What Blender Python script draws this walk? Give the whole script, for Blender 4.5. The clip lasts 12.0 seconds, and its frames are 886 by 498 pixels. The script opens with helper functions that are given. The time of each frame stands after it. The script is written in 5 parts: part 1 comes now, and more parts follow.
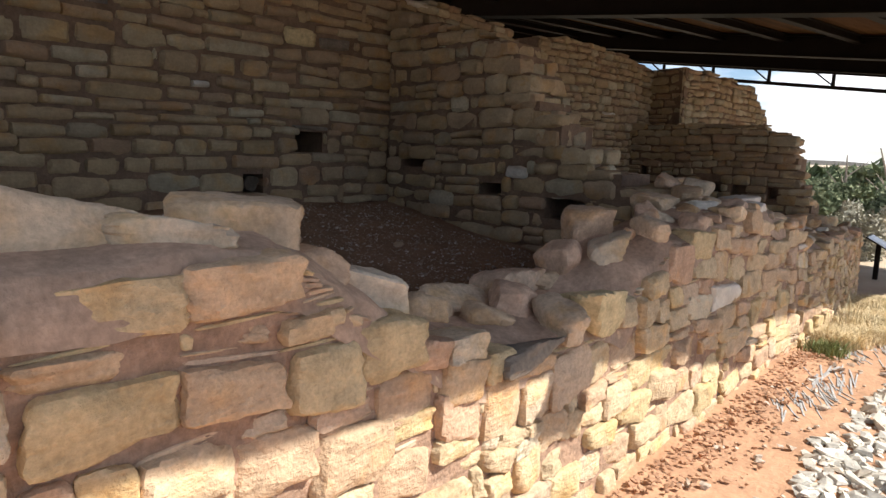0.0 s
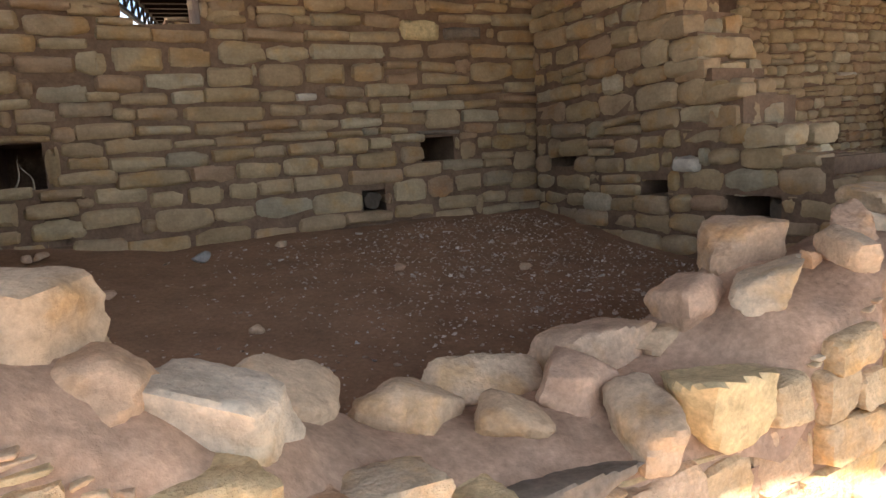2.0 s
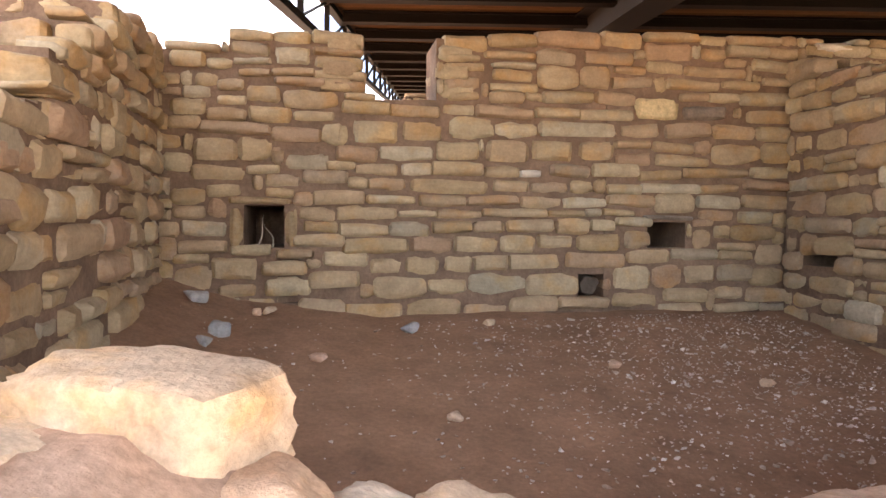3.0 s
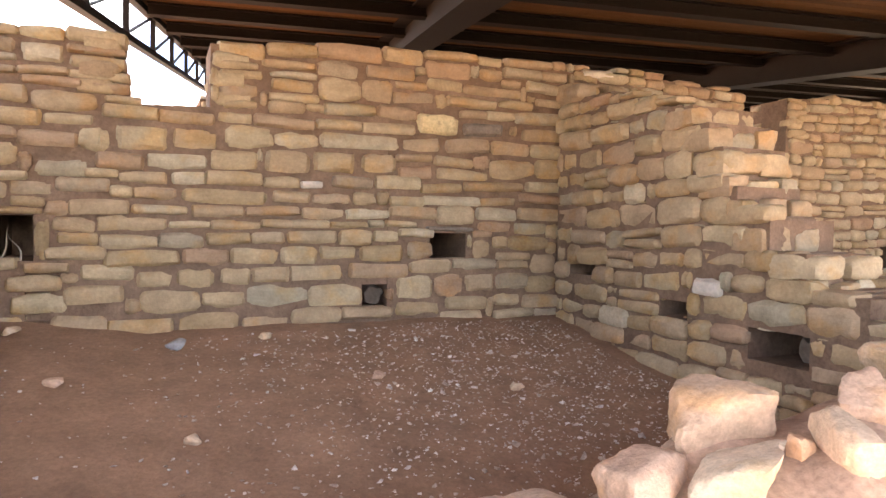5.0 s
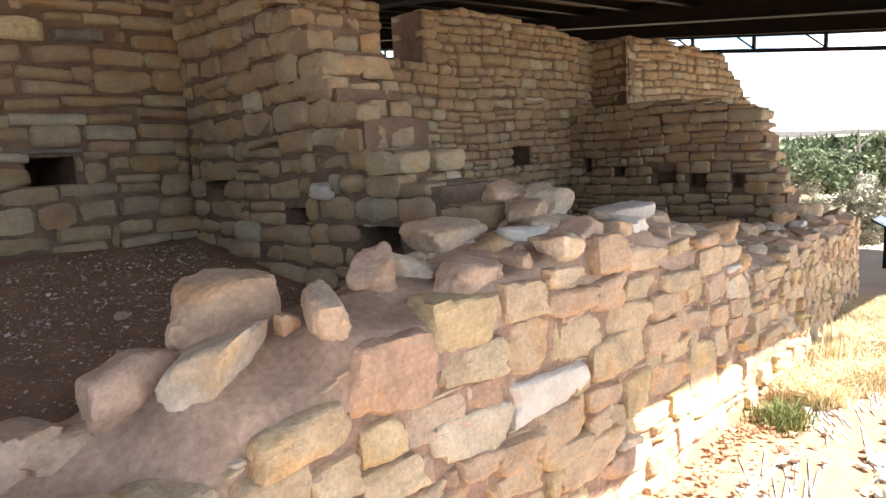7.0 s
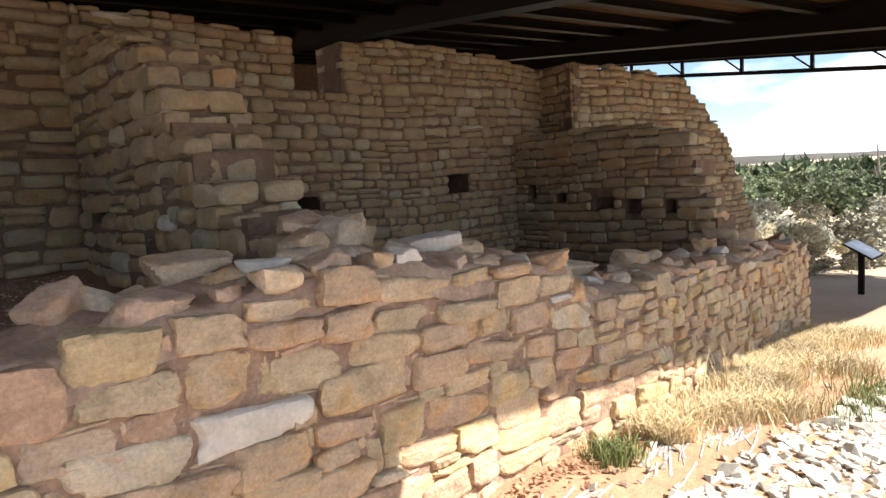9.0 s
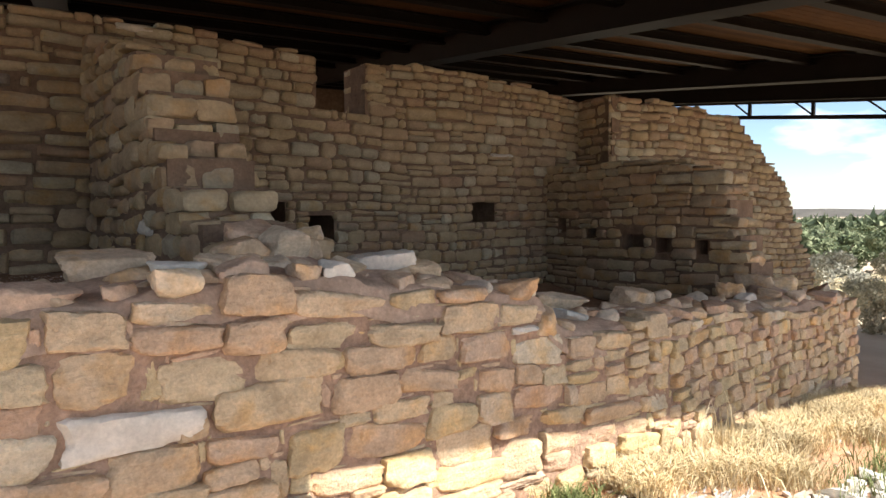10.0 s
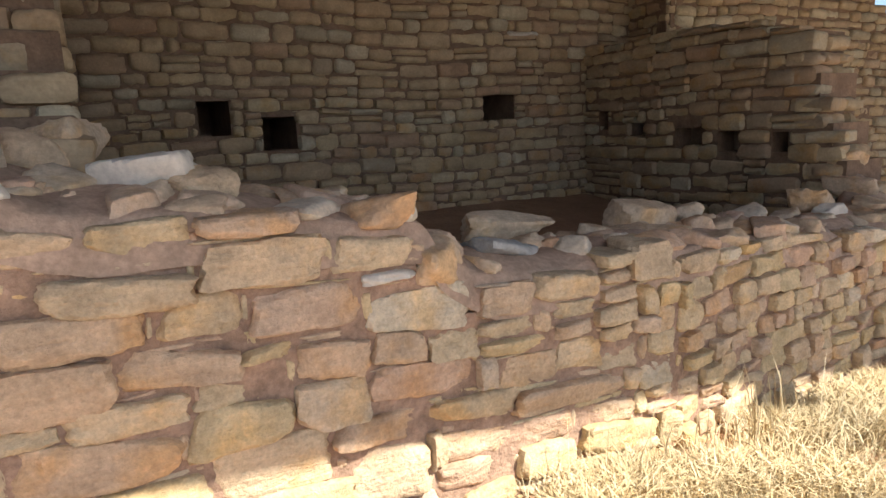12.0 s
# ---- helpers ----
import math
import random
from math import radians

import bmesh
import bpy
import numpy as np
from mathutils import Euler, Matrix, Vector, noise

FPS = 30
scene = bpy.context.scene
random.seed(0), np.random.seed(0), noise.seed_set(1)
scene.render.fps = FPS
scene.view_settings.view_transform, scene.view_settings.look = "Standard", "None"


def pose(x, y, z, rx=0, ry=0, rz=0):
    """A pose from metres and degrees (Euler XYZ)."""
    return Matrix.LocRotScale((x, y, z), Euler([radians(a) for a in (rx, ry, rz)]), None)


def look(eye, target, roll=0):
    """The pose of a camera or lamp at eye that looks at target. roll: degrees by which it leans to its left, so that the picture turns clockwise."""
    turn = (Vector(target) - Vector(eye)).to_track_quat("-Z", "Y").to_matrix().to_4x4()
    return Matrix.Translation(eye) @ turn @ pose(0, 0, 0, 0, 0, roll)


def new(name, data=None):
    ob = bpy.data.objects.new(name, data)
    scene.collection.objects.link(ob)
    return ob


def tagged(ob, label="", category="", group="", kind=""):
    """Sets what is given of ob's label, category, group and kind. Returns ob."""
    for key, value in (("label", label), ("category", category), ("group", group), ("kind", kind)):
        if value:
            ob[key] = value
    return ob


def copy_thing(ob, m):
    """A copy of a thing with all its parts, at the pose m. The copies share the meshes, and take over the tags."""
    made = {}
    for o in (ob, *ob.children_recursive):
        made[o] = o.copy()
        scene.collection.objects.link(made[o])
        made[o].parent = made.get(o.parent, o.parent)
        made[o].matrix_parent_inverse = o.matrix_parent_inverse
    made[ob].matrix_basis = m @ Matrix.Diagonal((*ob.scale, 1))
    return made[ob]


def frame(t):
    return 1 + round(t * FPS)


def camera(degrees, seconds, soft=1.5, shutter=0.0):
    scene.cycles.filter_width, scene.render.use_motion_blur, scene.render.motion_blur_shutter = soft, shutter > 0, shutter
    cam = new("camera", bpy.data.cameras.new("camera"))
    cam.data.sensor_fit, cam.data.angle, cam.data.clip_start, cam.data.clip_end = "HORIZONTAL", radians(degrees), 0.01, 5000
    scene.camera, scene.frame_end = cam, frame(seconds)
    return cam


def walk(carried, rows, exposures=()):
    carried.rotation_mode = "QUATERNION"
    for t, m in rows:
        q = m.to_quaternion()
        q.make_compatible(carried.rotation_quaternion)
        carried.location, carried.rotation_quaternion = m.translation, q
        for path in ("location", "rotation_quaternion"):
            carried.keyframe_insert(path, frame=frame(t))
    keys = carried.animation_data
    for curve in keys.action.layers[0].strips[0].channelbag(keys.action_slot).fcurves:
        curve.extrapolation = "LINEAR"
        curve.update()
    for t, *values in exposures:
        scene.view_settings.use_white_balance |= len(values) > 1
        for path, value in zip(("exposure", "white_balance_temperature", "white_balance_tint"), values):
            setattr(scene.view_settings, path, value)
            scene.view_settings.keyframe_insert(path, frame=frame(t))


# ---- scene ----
cam = camera(67.2, 12.0)
PATH = [
    (0, (0.289, -0.009, 1.404), (1.797, 1.271, 1.108), 1.9),
    (0.5, (0.644, -0.053, 1.363), (2.228, 1.116, 1.011), 1.3),
    (1, (0.97, 0.02, 1.357), (2.512, 1.217, 0.924), -0.6),
    (1.5, (1.252, 0.108, 1.391), (2.452, 1.661, 1.005), -3.0),
    (2, (1.352, 0.208, 1.422), (2.334, 1.925, 1.125), -3.4),
    (2.5, (1.37, 0.399, 1.463), (2.061, 2.272, 1.334), -1.3),
    (2.7, (1.373, 0.442, 1.467), (1.882, 2.374, 1.363), -0.2),
    (4.3, (1.726, 0.398, 1.484), (2.046, 2.372, 1.523), 1.5),
    (4.5, (1.749, 0.371, 1.489), (2.192, 2.321, 1.52), 1.3),
    (5, (1.814, 0.288, 1.541), (2.655, 2.101, 1.48), 0.9),
    (5.5, (1.893, 0.29, 1.509), (3.09, 1.887, 1.381), 0.2),
    (6, (1.965, 0.278, 1.5), (3.435, 1.619, 1.292), -1.3),
    (6.5, (2.12, 0.171, 1.488), (3.507, 1.601, 1.307), -3.3),
    (7, (2.341, 0.002, 1.433), (3.807, 1.331, 1.142), -2.8),
    (7.5, (2.664, -0.096, 1.425), (4.15, 1.189, 1.046), -3.4),
    (7.7, (2.755, -0.145, 1.424), (4.267, 1.1, 1.018), -3.0),
    (9.3, (3.2, -0.897, 1.37), (4.525, 0.596, 1.251), -1.5),
    (9.5, (3.311, -0.96, 1.34), (4.571, 0.591, 1.259), 0.6),
    (10, (3.556, -0.998, 1.308), (4.815, 0.552, 1.206), -0.3),
    (10.5, (3.844, -0.918, 1.286), (5.115, 0.62, 1.159), -0.3),
    (11, (4.231, -0.839, 1.232), (5.357, 0.807, 1.072), -0.4),
    (11.5, (4.624, -0.693, 1.181), (5.662, 0.989, 0.876), -0.9),
    (12, (4.994, -0.53, 1.186), (5.982, 1.171, 0.827), -2.4),
]
EXPOSURES = [(0, 0.79, 6400, 10), (1.0, 0.76, 6550, 11), (1.5, 1.06, 6900, 12), (2.0, 2.02, 7000, 11), (2.5, 2.93, 7400, 18), (4.5, 3.44, 7200, 20), (5.5, 3.56, 7200, 18), (6.0, 3.25, 6800, 13), (6.5, 2.4, 6500, 9), (7.0, 2.04, 6400, 9), (7.4, 1.29, 6400, 9), (9.5, 1.27, 6450, 9), (11, 1.33, 6500, 9), (12, 1.25, 6500, 10)]
walk(cam, [(t, look(eye, target, roll)) for t, eye, target, roll in PATH], EXPOSURES)

# ---- world and sun ----
world = bpy.data.worlds.new("sky")
scene.world = world
world.use_nodes = True
_nt = world.node_tree
_bg = _nt.nodes["Background"]
_sky = _nt.nodes.new("ShaderNodeTexSky")
_sky.sky_type = "NISHITA"
_sky.sun_disc = False
SUN_TRAVEL = Vector((-0.36, 0.75, -0.85)).normalized()
_sky.sun_elevation = math.asin(-SUN_TRAVEL.z)
_sky.sun_rotation = math.atan2(-SUN_TRAVEL.x, -SUN_TRAVEL.y)
_sky.altitude = 2000
_sky.air_density = 1.0
_sky.dust_density = 1.5
_tc = _nt.nodes.new("ShaderNodeTexCoord")
_cl = _nt.nodes.new("ShaderNodeTexNoise")
_cl.inputs["Scale"].default_value = 3.2
_cl.inputs["Detail"].default_value = 7
_map = _nt.nodes.new("ShaderNodeMapping")
_map.inputs["Scale"].default_value = (1.0, 1.0, 3.5)
_rampc = _nt.nodes.new("ShaderNodeValToRGB")
_rampc.color_ramp.elements[0].position = 0.46
_rampc.color_ramp.elements[1].position = 0.62
_mixc = _nt.nodes.new("ShaderNodeMix")
_mixc.data_type = "RGBA"
_mixc.inputs["B"].default_value = (11, 11, 11.3, 1)
_nt.links.new(_tc.outputs["Generated"], _map.inputs["Vector"])
_nt.links.new(_map.outputs["Vector"], _cl.inputs["Vector"])
_nt.links.new(_cl.outputs["Fac"], _rampc.inputs["Fac"])
_nt.links.new(_rampc.outputs["Color"], _mixc.inputs["Factor"])
_nt.links.new(_sky.outputs["Color"], _mixc.inputs["A"])
_nt.links.new(_mixc.outputs["Result"], _bg.inputs["Color"])
_bg.inputs["Strength"].default_value = 0.085

sun_data = bpy.data.lights.new("sun", "SUN")
sun_data.energy = 5.0
sun_data.angle = radians(0.53)
sun_data.color = (1.0, 0.93, 0.82)
sun = new("sun", sun_data)
sun.matrix_world = look((0, 0, 30), Vector((0, 0, 30)) + SUN_TRAVEL)


# ---- materials ----
def ramp_node(nt, stops, fac, constant=False):
    r = nt.nodes.new("ShaderNodeValToRGB")
    els = r.color_ramp.elements
    while len(els) < len(stops):
        els.new(0.5)
    for e, (p, c) in zip(els, stops):
        e.position, e.color = p, (*c, 1)
    if constant:
        r.color_ramp.interpolation = "CONSTANT"
    nt.links.new(fac, r.inputs["Fac"])
    return r.outputs["Color"]


def noise_node(nt, vec, scale, detail=5, rough=0.6):
    n = nt.nodes.new("ShaderNodeTexNoise")
    n.inputs["Scale"].default_value, n.inputs["Detail"].default_value, n.inputs["Roughness"].default_value = scale, detail, rough
    nt.links.new(vec, n.inputs["Vector"])
    return n.outputs["Fac"]


def mix_node(nt, a, b, fac, mode="MIX"):
    m = nt.nodes.new("ShaderNodeMix")
    m.data_type, m.blend_type = "RGBA", mode
    for sock, v in (("A", a), ("B", b), ("Factor", fac)):
        if isinstance(v, (int, float)):
            m.inputs[sock].default_value = v
        elif isinstance(v, tuple):
            m.inputs[sock].default_value = (*v, 1)
        else:
            nt.links.new(v, m.inputs[sock])
    return m.outputs["Result"]


def material(name, stops, rough=0.9, bump=0.5, grain=60.0, blotch=6.0, vary="object", contrast=0.5, depth=0.01, stain=None, metal=0.0, layered=0.0):
    """Mineral or matt surface: a tone picked for each piece, blotches, grain and relief at real size."""
    m = bpy.data.materials.new(name)
    m.use_nodes = True
    nt = m.node_tree
    b = nt.nodes["Principled BSDF"]
    geo = nt.nodes.new("ShaderNodeNewGeometry")
    pos = geo.outputs["Position"]
    info = nt.nodes.new("ShaderNodeObjectInfo")
    if vary == "object":
        rnd = info.outputs["Random"]
    elif vary == "island":
        rnd = geo.outputs["Random Per Island"]
    else:
        rnd = noise_node(nt, pos, vary, 3)
    if vary in ("object", "island"):
        sh = nt.nodes.new("ShaderNodeVectorMath")
        sh.operation = "MULTIPLY_ADD"
        nt.links.new(rnd, sh.inputs[0])
        sh.inputs[1].default_value = (37.0, 21.0, 53.0)
        nt.links.new(pos, sh.inputs[2])
        pos = sh.outputs[0]
    base = ramp_node(nt, stops, rnd)
    big = noise_node(nt, pos, blotch, 6, 0.65)
    tone = ramp_node(nt, [(0.25, (1 - contrast * 0.75,) * 3), (0.75, (1 + contrast * 0.55,) * 3)], big)
    col = mix_node(nt, base, tone, 1.0, "MULTIPLY")
    fine = noise_node(nt, pos, grain, 4, 0.7)
    ftone = ramp_node(nt, [(0.3, (1 - contrast * 0.45,) * 3), (0.7, (1 + contrast * 0.35,) * 3)], fine)
    col = mix_node(nt, col, ftone, 1.0, "MULTIPLY")
    if stain:
        where = noise_node(nt, pos, stain[1], 5, 0.6)
        mask = ramp_node(nt, [(stain[2], (0, 0, 0)), (min(1.0, stain[2] + 0.12), (0.85, 0.85, 0.85))], where)
        col = mix_node(nt, col, stain[0], mask)
    nt.links.new(col, b.inputs["Base Color"])
    b.inputs["Roughness"].default_value = rough
    b.inputs["Metallic"].default_value = metal
    b.inputs["Specular IOR Level"].default_value = 0.25
    h = mix_node(nt, big, fine, 0.35)
    mid = noise_node(nt, pos, (grain * blotch) ** 0.5, 4, 0.6)
    h = mix_node(nt, h, mid, 0.45)
    if layered:
        mp = nt.nodes.new("ShaderNodeMapping")
        mp.inputs["Scale"].default_value = (0.12, 0.12, 1.0)
        nt.links.new(pos, mp.inputs["Vector"])
        bed = noise_node(nt, mp.outputs["Vector"], 55, 4, 0.65)
        h = mix_node(nt, h, bed, layered)
        bands = ramp_node(nt, [(0.34, (0.84, 0.79, 0.72)), (0.52, (1.0, 1.0, 1.0)), (0.68, (1.12, 1.11, 1.07))], bed)
        col = mix_node(nt, col, bands, min(1.0, layered * 2.4), "MULTIPLY")
        rust = ramp_node(nt, [(0.52, (0, 0, 0)), (0.66, (1, 1, 1))], noise_node(nt, pos, 4.2, 4, 0.6))
        col = mix_node(nt, col, mix_node(nt, col, (1.06, 0.92, 0.72), 1.0, "MULTIPLY"), rust)
        nt.links.new(col, b.inputs["Base Color"])
    bp = nt.nodes.new("ShaderNodeBump")
    bp.inputs["Strength"].default_value = bump
    bp.inputs["Distance"].default_value = depth
    nt.links.new(h, bp.inputs["Height"])
    nt.links.new(bp.outputs["Normal"], b.inputs["Normal"])
    return m


# buff stone tones, lowered against WARM to paint in the roofed walls' shade
SAND_DIMMED = [(0.0, (0.367, 0.267, 0.156)), (0.22, (0.441, 0.34, 0.211)), (0.42, (0.392, 0.283, 0.179)), (0.6, (0.457, 0.372, 0.242)), (0.78, (0.375, 0.251, 0.163)), (0.9, (0.359, 0.307, 0.218)), (1.0, (0.506, 0.429, 0.305))]
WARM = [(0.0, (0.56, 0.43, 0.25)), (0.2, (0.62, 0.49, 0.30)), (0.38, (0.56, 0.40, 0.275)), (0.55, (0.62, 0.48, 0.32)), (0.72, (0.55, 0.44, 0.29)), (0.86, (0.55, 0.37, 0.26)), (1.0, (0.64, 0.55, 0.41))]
M_STONE = material("dimmed_buff_sandstone", SAND_DIMMED, bump=0.8, grain=55, blotch=7, contrast=0.36, depth=0.016, stain=((0.30, 0.21, 0.14), 5.0, 0.66), layered=0.12)
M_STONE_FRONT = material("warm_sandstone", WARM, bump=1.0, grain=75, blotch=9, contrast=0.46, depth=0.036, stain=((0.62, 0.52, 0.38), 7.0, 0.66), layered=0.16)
M_STONE_MANY = material("sandstone_rubble", SAND_DIMMED, bump=0.7, grain=70, blotch=7, vary="island", contrast=0.42, depth=0.015)
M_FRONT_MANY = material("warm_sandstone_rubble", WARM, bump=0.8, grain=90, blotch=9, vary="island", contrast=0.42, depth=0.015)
M_CAP = material("weathered_capstone", [(0.0, (0.60, 0.47, 0.34)), (0.3, (0.57, 0.42, 0.28)), (0.55, (0.58, 0.40, 0.29)), (0.8, (0.62, 0.50, 0.36)), (1.0, (0.66, 0.57, 0.45))], bump=0.9, grain=60, blotch=10, contrast=0.45, depth=0.02, stain=((0.34, 0.25, 0.17), 9.0, 0.63), layered=0.1)
M_WHITE = material("white_limestone", [(0.0, (0.60, 0.54, 0.46)), (1.0, (0.70, 0.65, 0.57))], bump=0.6, grain=60, blotch=9, contrast=0.3)
M_YELLOW = material("yellow_ochre_stone", [(0.0, (0.62, 0.50, 0.28)), (1.0, (0.66, 0.54, 0.33))], bump=0.8, grain=60, blotch=14, contrast=0.5, stain=((0.25, 0.2, 0.13), 14.0, 0.6))
M_DARK = material("dark_slate_slab", [(0.0, (0.22, 0.18, 0.145)), (1.0, (0.27, 0.23, 0.185))], bump=0.6, grain=60, blotch=9)
M_GREY = material("grey_limestone", [(0.0, (0.36, 0.36, 0.35)), (1.0, (0.45, 0.44, 0.41))], bump=0.6, grain=50, blotch=9)
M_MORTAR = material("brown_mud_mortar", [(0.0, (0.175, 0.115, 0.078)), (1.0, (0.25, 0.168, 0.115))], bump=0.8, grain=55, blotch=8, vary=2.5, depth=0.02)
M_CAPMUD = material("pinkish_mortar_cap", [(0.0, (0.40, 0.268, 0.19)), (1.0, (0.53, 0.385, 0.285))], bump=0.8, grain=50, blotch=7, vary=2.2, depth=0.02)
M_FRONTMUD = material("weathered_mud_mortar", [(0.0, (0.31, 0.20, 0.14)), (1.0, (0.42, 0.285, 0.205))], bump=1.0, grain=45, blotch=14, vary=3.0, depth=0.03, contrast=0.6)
M_FLOOR = material("trodden_brown_earth", [(0.0, (0.26, 0.16, 0.10)), (1.0, (0.35, 0.215, 0.138))], bump=0.9, grain=45, blotch=5, vary=1.1, depth=0.02, contrast=0.4)
M_CHIP = material("pale_stone_chips", [(0.0, (0.55, 0.47, 0.40)), (0.55, (0.42, 0.32, 0.24)), (0.8, (0.60, 0.53, 0.46)), (1.0, (0.80, 0.77, 0.72))], grain=80, blotch=20, vary="island")
M_GRAVEL = material("crushed_limestone", [(0.0, (0.46, 0.44, 0.40)), (0.5, (0.62, 0.60, 0.55)), (0.8, (0.54, 0.48, 0.40)), (1.0, (0.72, 0.70, 0.66))], grain=70, blotch=18, vary="island", contrast=0.35)
M_SOOT = material("sooty_recess", [(0.0, (0.055, 0.045, 0.038)), (1.0, (0.09, 0.07, 0.055))], vary=3.0)
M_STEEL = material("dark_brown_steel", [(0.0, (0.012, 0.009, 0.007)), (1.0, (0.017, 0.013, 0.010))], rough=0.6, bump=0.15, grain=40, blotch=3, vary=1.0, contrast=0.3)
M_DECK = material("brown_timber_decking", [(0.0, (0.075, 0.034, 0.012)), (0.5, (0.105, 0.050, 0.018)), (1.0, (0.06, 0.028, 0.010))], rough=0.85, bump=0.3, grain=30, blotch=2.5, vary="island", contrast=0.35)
M_LOG = material("old_wood", [(0.0, (0.10, 0.08, 0.062)), (1.0, (0.15, 0.12, 0.095))], bump=1.0, grain=50, blotch=8)
M_FABRIC = material("weathered_grey_liner", [(0.0, (0.30, 0.30, 0.31)), (1.0, (0.44, 0.43, 0.42))], rough=0.7, bump=0.4, grain=40, blotch=10, vary=3.0)


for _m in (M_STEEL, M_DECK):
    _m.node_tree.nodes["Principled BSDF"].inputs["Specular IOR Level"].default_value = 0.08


def ground_material():
    m = material("red_desert_soil", [(0.0, (0.42, 0.24, 0.15)), (0.6, (0.50, 0.30, 0.19)), (1.0, (0.54, 0.37, 0.25))], bump=1.0, grain=40, blotch=4, vary=0.6, depth=0.03, contrast=0.35)
    nt = m.node_tree
    b = nt.nodes["Principled BSDF"]
    src = b.inputs["Base Color"].links[0].from_socket
    geo = nt.nodes.new("ShaderNodeNewGeometry")
    sep = nt.nodes.new("ShaderNodeSeparateXYZ")
    nt.links.new(geo.outputs["Position"], sep.inputs[0])
    mp = nt.nodes.new("ShaderNodeMapRange")
    mp.inputs["From Min"].default_value, mp.inputs["From Max"].default_value = 8.0, 14.0
    nt.links.new(sep.outputs["X"], mp.inputs["Value"])
    pale = ramp_node(nt, [(0.3, (0.42, 0.33, 0.24)), (0.7, (0.55, 0.46, 0.35))], noise_node(nt, geo.outputs["Position"], 0.8, 6))
    near = mix_node(nt, src, pale, mp.outputs["Result"])
    # unseen ground to the south, darkened to cut light bounced under the roof
    south = nt.nodes.new("ShaderNodeMapRange")
    south.inputs["From Min"].default_value, south.inputs["From Max"].default_value = -3.0, -6.0
    nt.links.new(sep.outputs["Y"], south.inputs["Value"])
    low_bounce = ramp_node(nt, [(0.35, (0.13, 0.11, 0.075)), (0.7, (0.30, 0.21, 0.14))], noise_node(nt, geo.outputs["Position"], 0.7, 6))
    nt.links.new(mix_node(nt, near, low_bounce, south.outputs["Result"]), b.inputs["Base Color"])
    return m


M_GROUND = ground_material()


def leaf_material(name, stops):
    m = bpy.data.materials.new(name)
    m.use_nodes = True
    nt = m.node_tree
    b = nt.nodes["Principled BSDF"]
    geo = nt.nodes.new("ShaderNodeNewGeometry")
    c = ramp_node(nt, stops, geo.outputs["Random Per Island"])
    big = noise_node(nt, geo.outputs["Position"], 2.0, 3)
    c = mix_node(nt, c, ramp_node(nt, [(0.3, (0.7, 0.7, 0.7)), (0.7, (1.25, 1.25, 1.25))], big), 1.0, "MULTIPLY")
    nt.links.new(c, b.inputs["Base Color"])
    b.inputs["Roughness"].default_value = 0.8
    return m


M_JUNIPER = leaf_material("juniper_foliage", [(0.0, (0.07, 0.10, 0.045)), (0.6, (0.12, 0.15, 0.07)), (1.0, (0.2, 0.22, 0.12))])
M_SAGE = leaf_material("grey_sagebrush", [(0.0, (0.22, 0.21, 0.16)), (0.6, (0.34, 0.33, 0.26)), (1.0, (0.46, 0.44, 0.36))])
M_RABBIT = leaf_material("dry_rabbitbrush", [(0.0, (0.34, 0.29, 0.18)), (1.0, (0.58, 0.50, 0.34))])
M_STRAW = leaf_material("dry_straw", [(0.0, (0.46, 0.35, 0.19)), (0.6, (0.62, 0.50, 0.30)), (1.0, (0.74, 0.64, 0.44))])
M_GREENGRASS = leaf_material("green_grass", [(0.0, (0.12, 0.16, 0.05)), (1.0, (0.26, 0.27, 0.11))])


# ---- building helpers ----
def mesh_from(name, verts, faces, mats, smooth=False):
    me = bpy.data.meshes.new(name)
    me.from_pydata(verts, [], faces)
    for m in mats if isinstance(mats, (list, tuple)) else [mats]:
        me.materials.append(m)
    if smooth:
        me.polygons.foreach_set("use_smooth", [True] * len(me.polygons))
    me.update()
    return me


def part(name, me, parent, label="", m=None):
    ob = new(name, me)
    ob.parent = parent
    if m is not None:
        ob.matrix_local = m
    if label:
        ob["label"] = label
    return ob


def empty(name, label, category, loc=(0, 0, 0), group="", kind=""):
    ob = new(name)
    ob.location = loc
    return tagged(ob, label, category, group, kind)


def add_box(vs, fs, lo, hi):
    k = len(vs)
    (x0, y0, z0), (x1, y1, z1) = lo, hi
    vs += [(x0, y0, z0), (x1, y0, z0), (x1, y1, z0), (x0, y1, z0), (x0, y0, z1), (x1, y0, z1), (x1, y1, z1), (x0, y1, z1)]
    fs += [(k, k + 3, k + 2, k + 1), (k + 4, k + 5, k + 6, k + 7), (k, k + 1, k + 5, k + 4), (k + 1, k + 2, k + 6, k + 5), (k + 2, k + 3, k + 7, k + 6), (k + 3, k, k + 4, k + 7)]


def bevelled_box(name, size, mat, r=0.01):
    bm = bmesh.new()
    bmesh.ops.create_cube(bm, size=1.0)
    bmesh.ops.scale(bm, vec=size, verts=bm.verts)
    bmesh.ops.bevel(bm, geom=bm.edges[:], offset=r, segments=2, affect="EDGES")
    me = bpy.data.meshes.new(name)
    bm.to_mesh(me)
    bm.free()
    me.materials.append(mat)
    return me


def interp(table, v):
    if v <= table[0][0]:
        return table[0][1]
    for (a, p), (b, q) in zip(table, table[1:]):
        if v <= b:
            return p + (q - p) * (v - a) / max(1e-9, b - a)
    return table[-1][1]


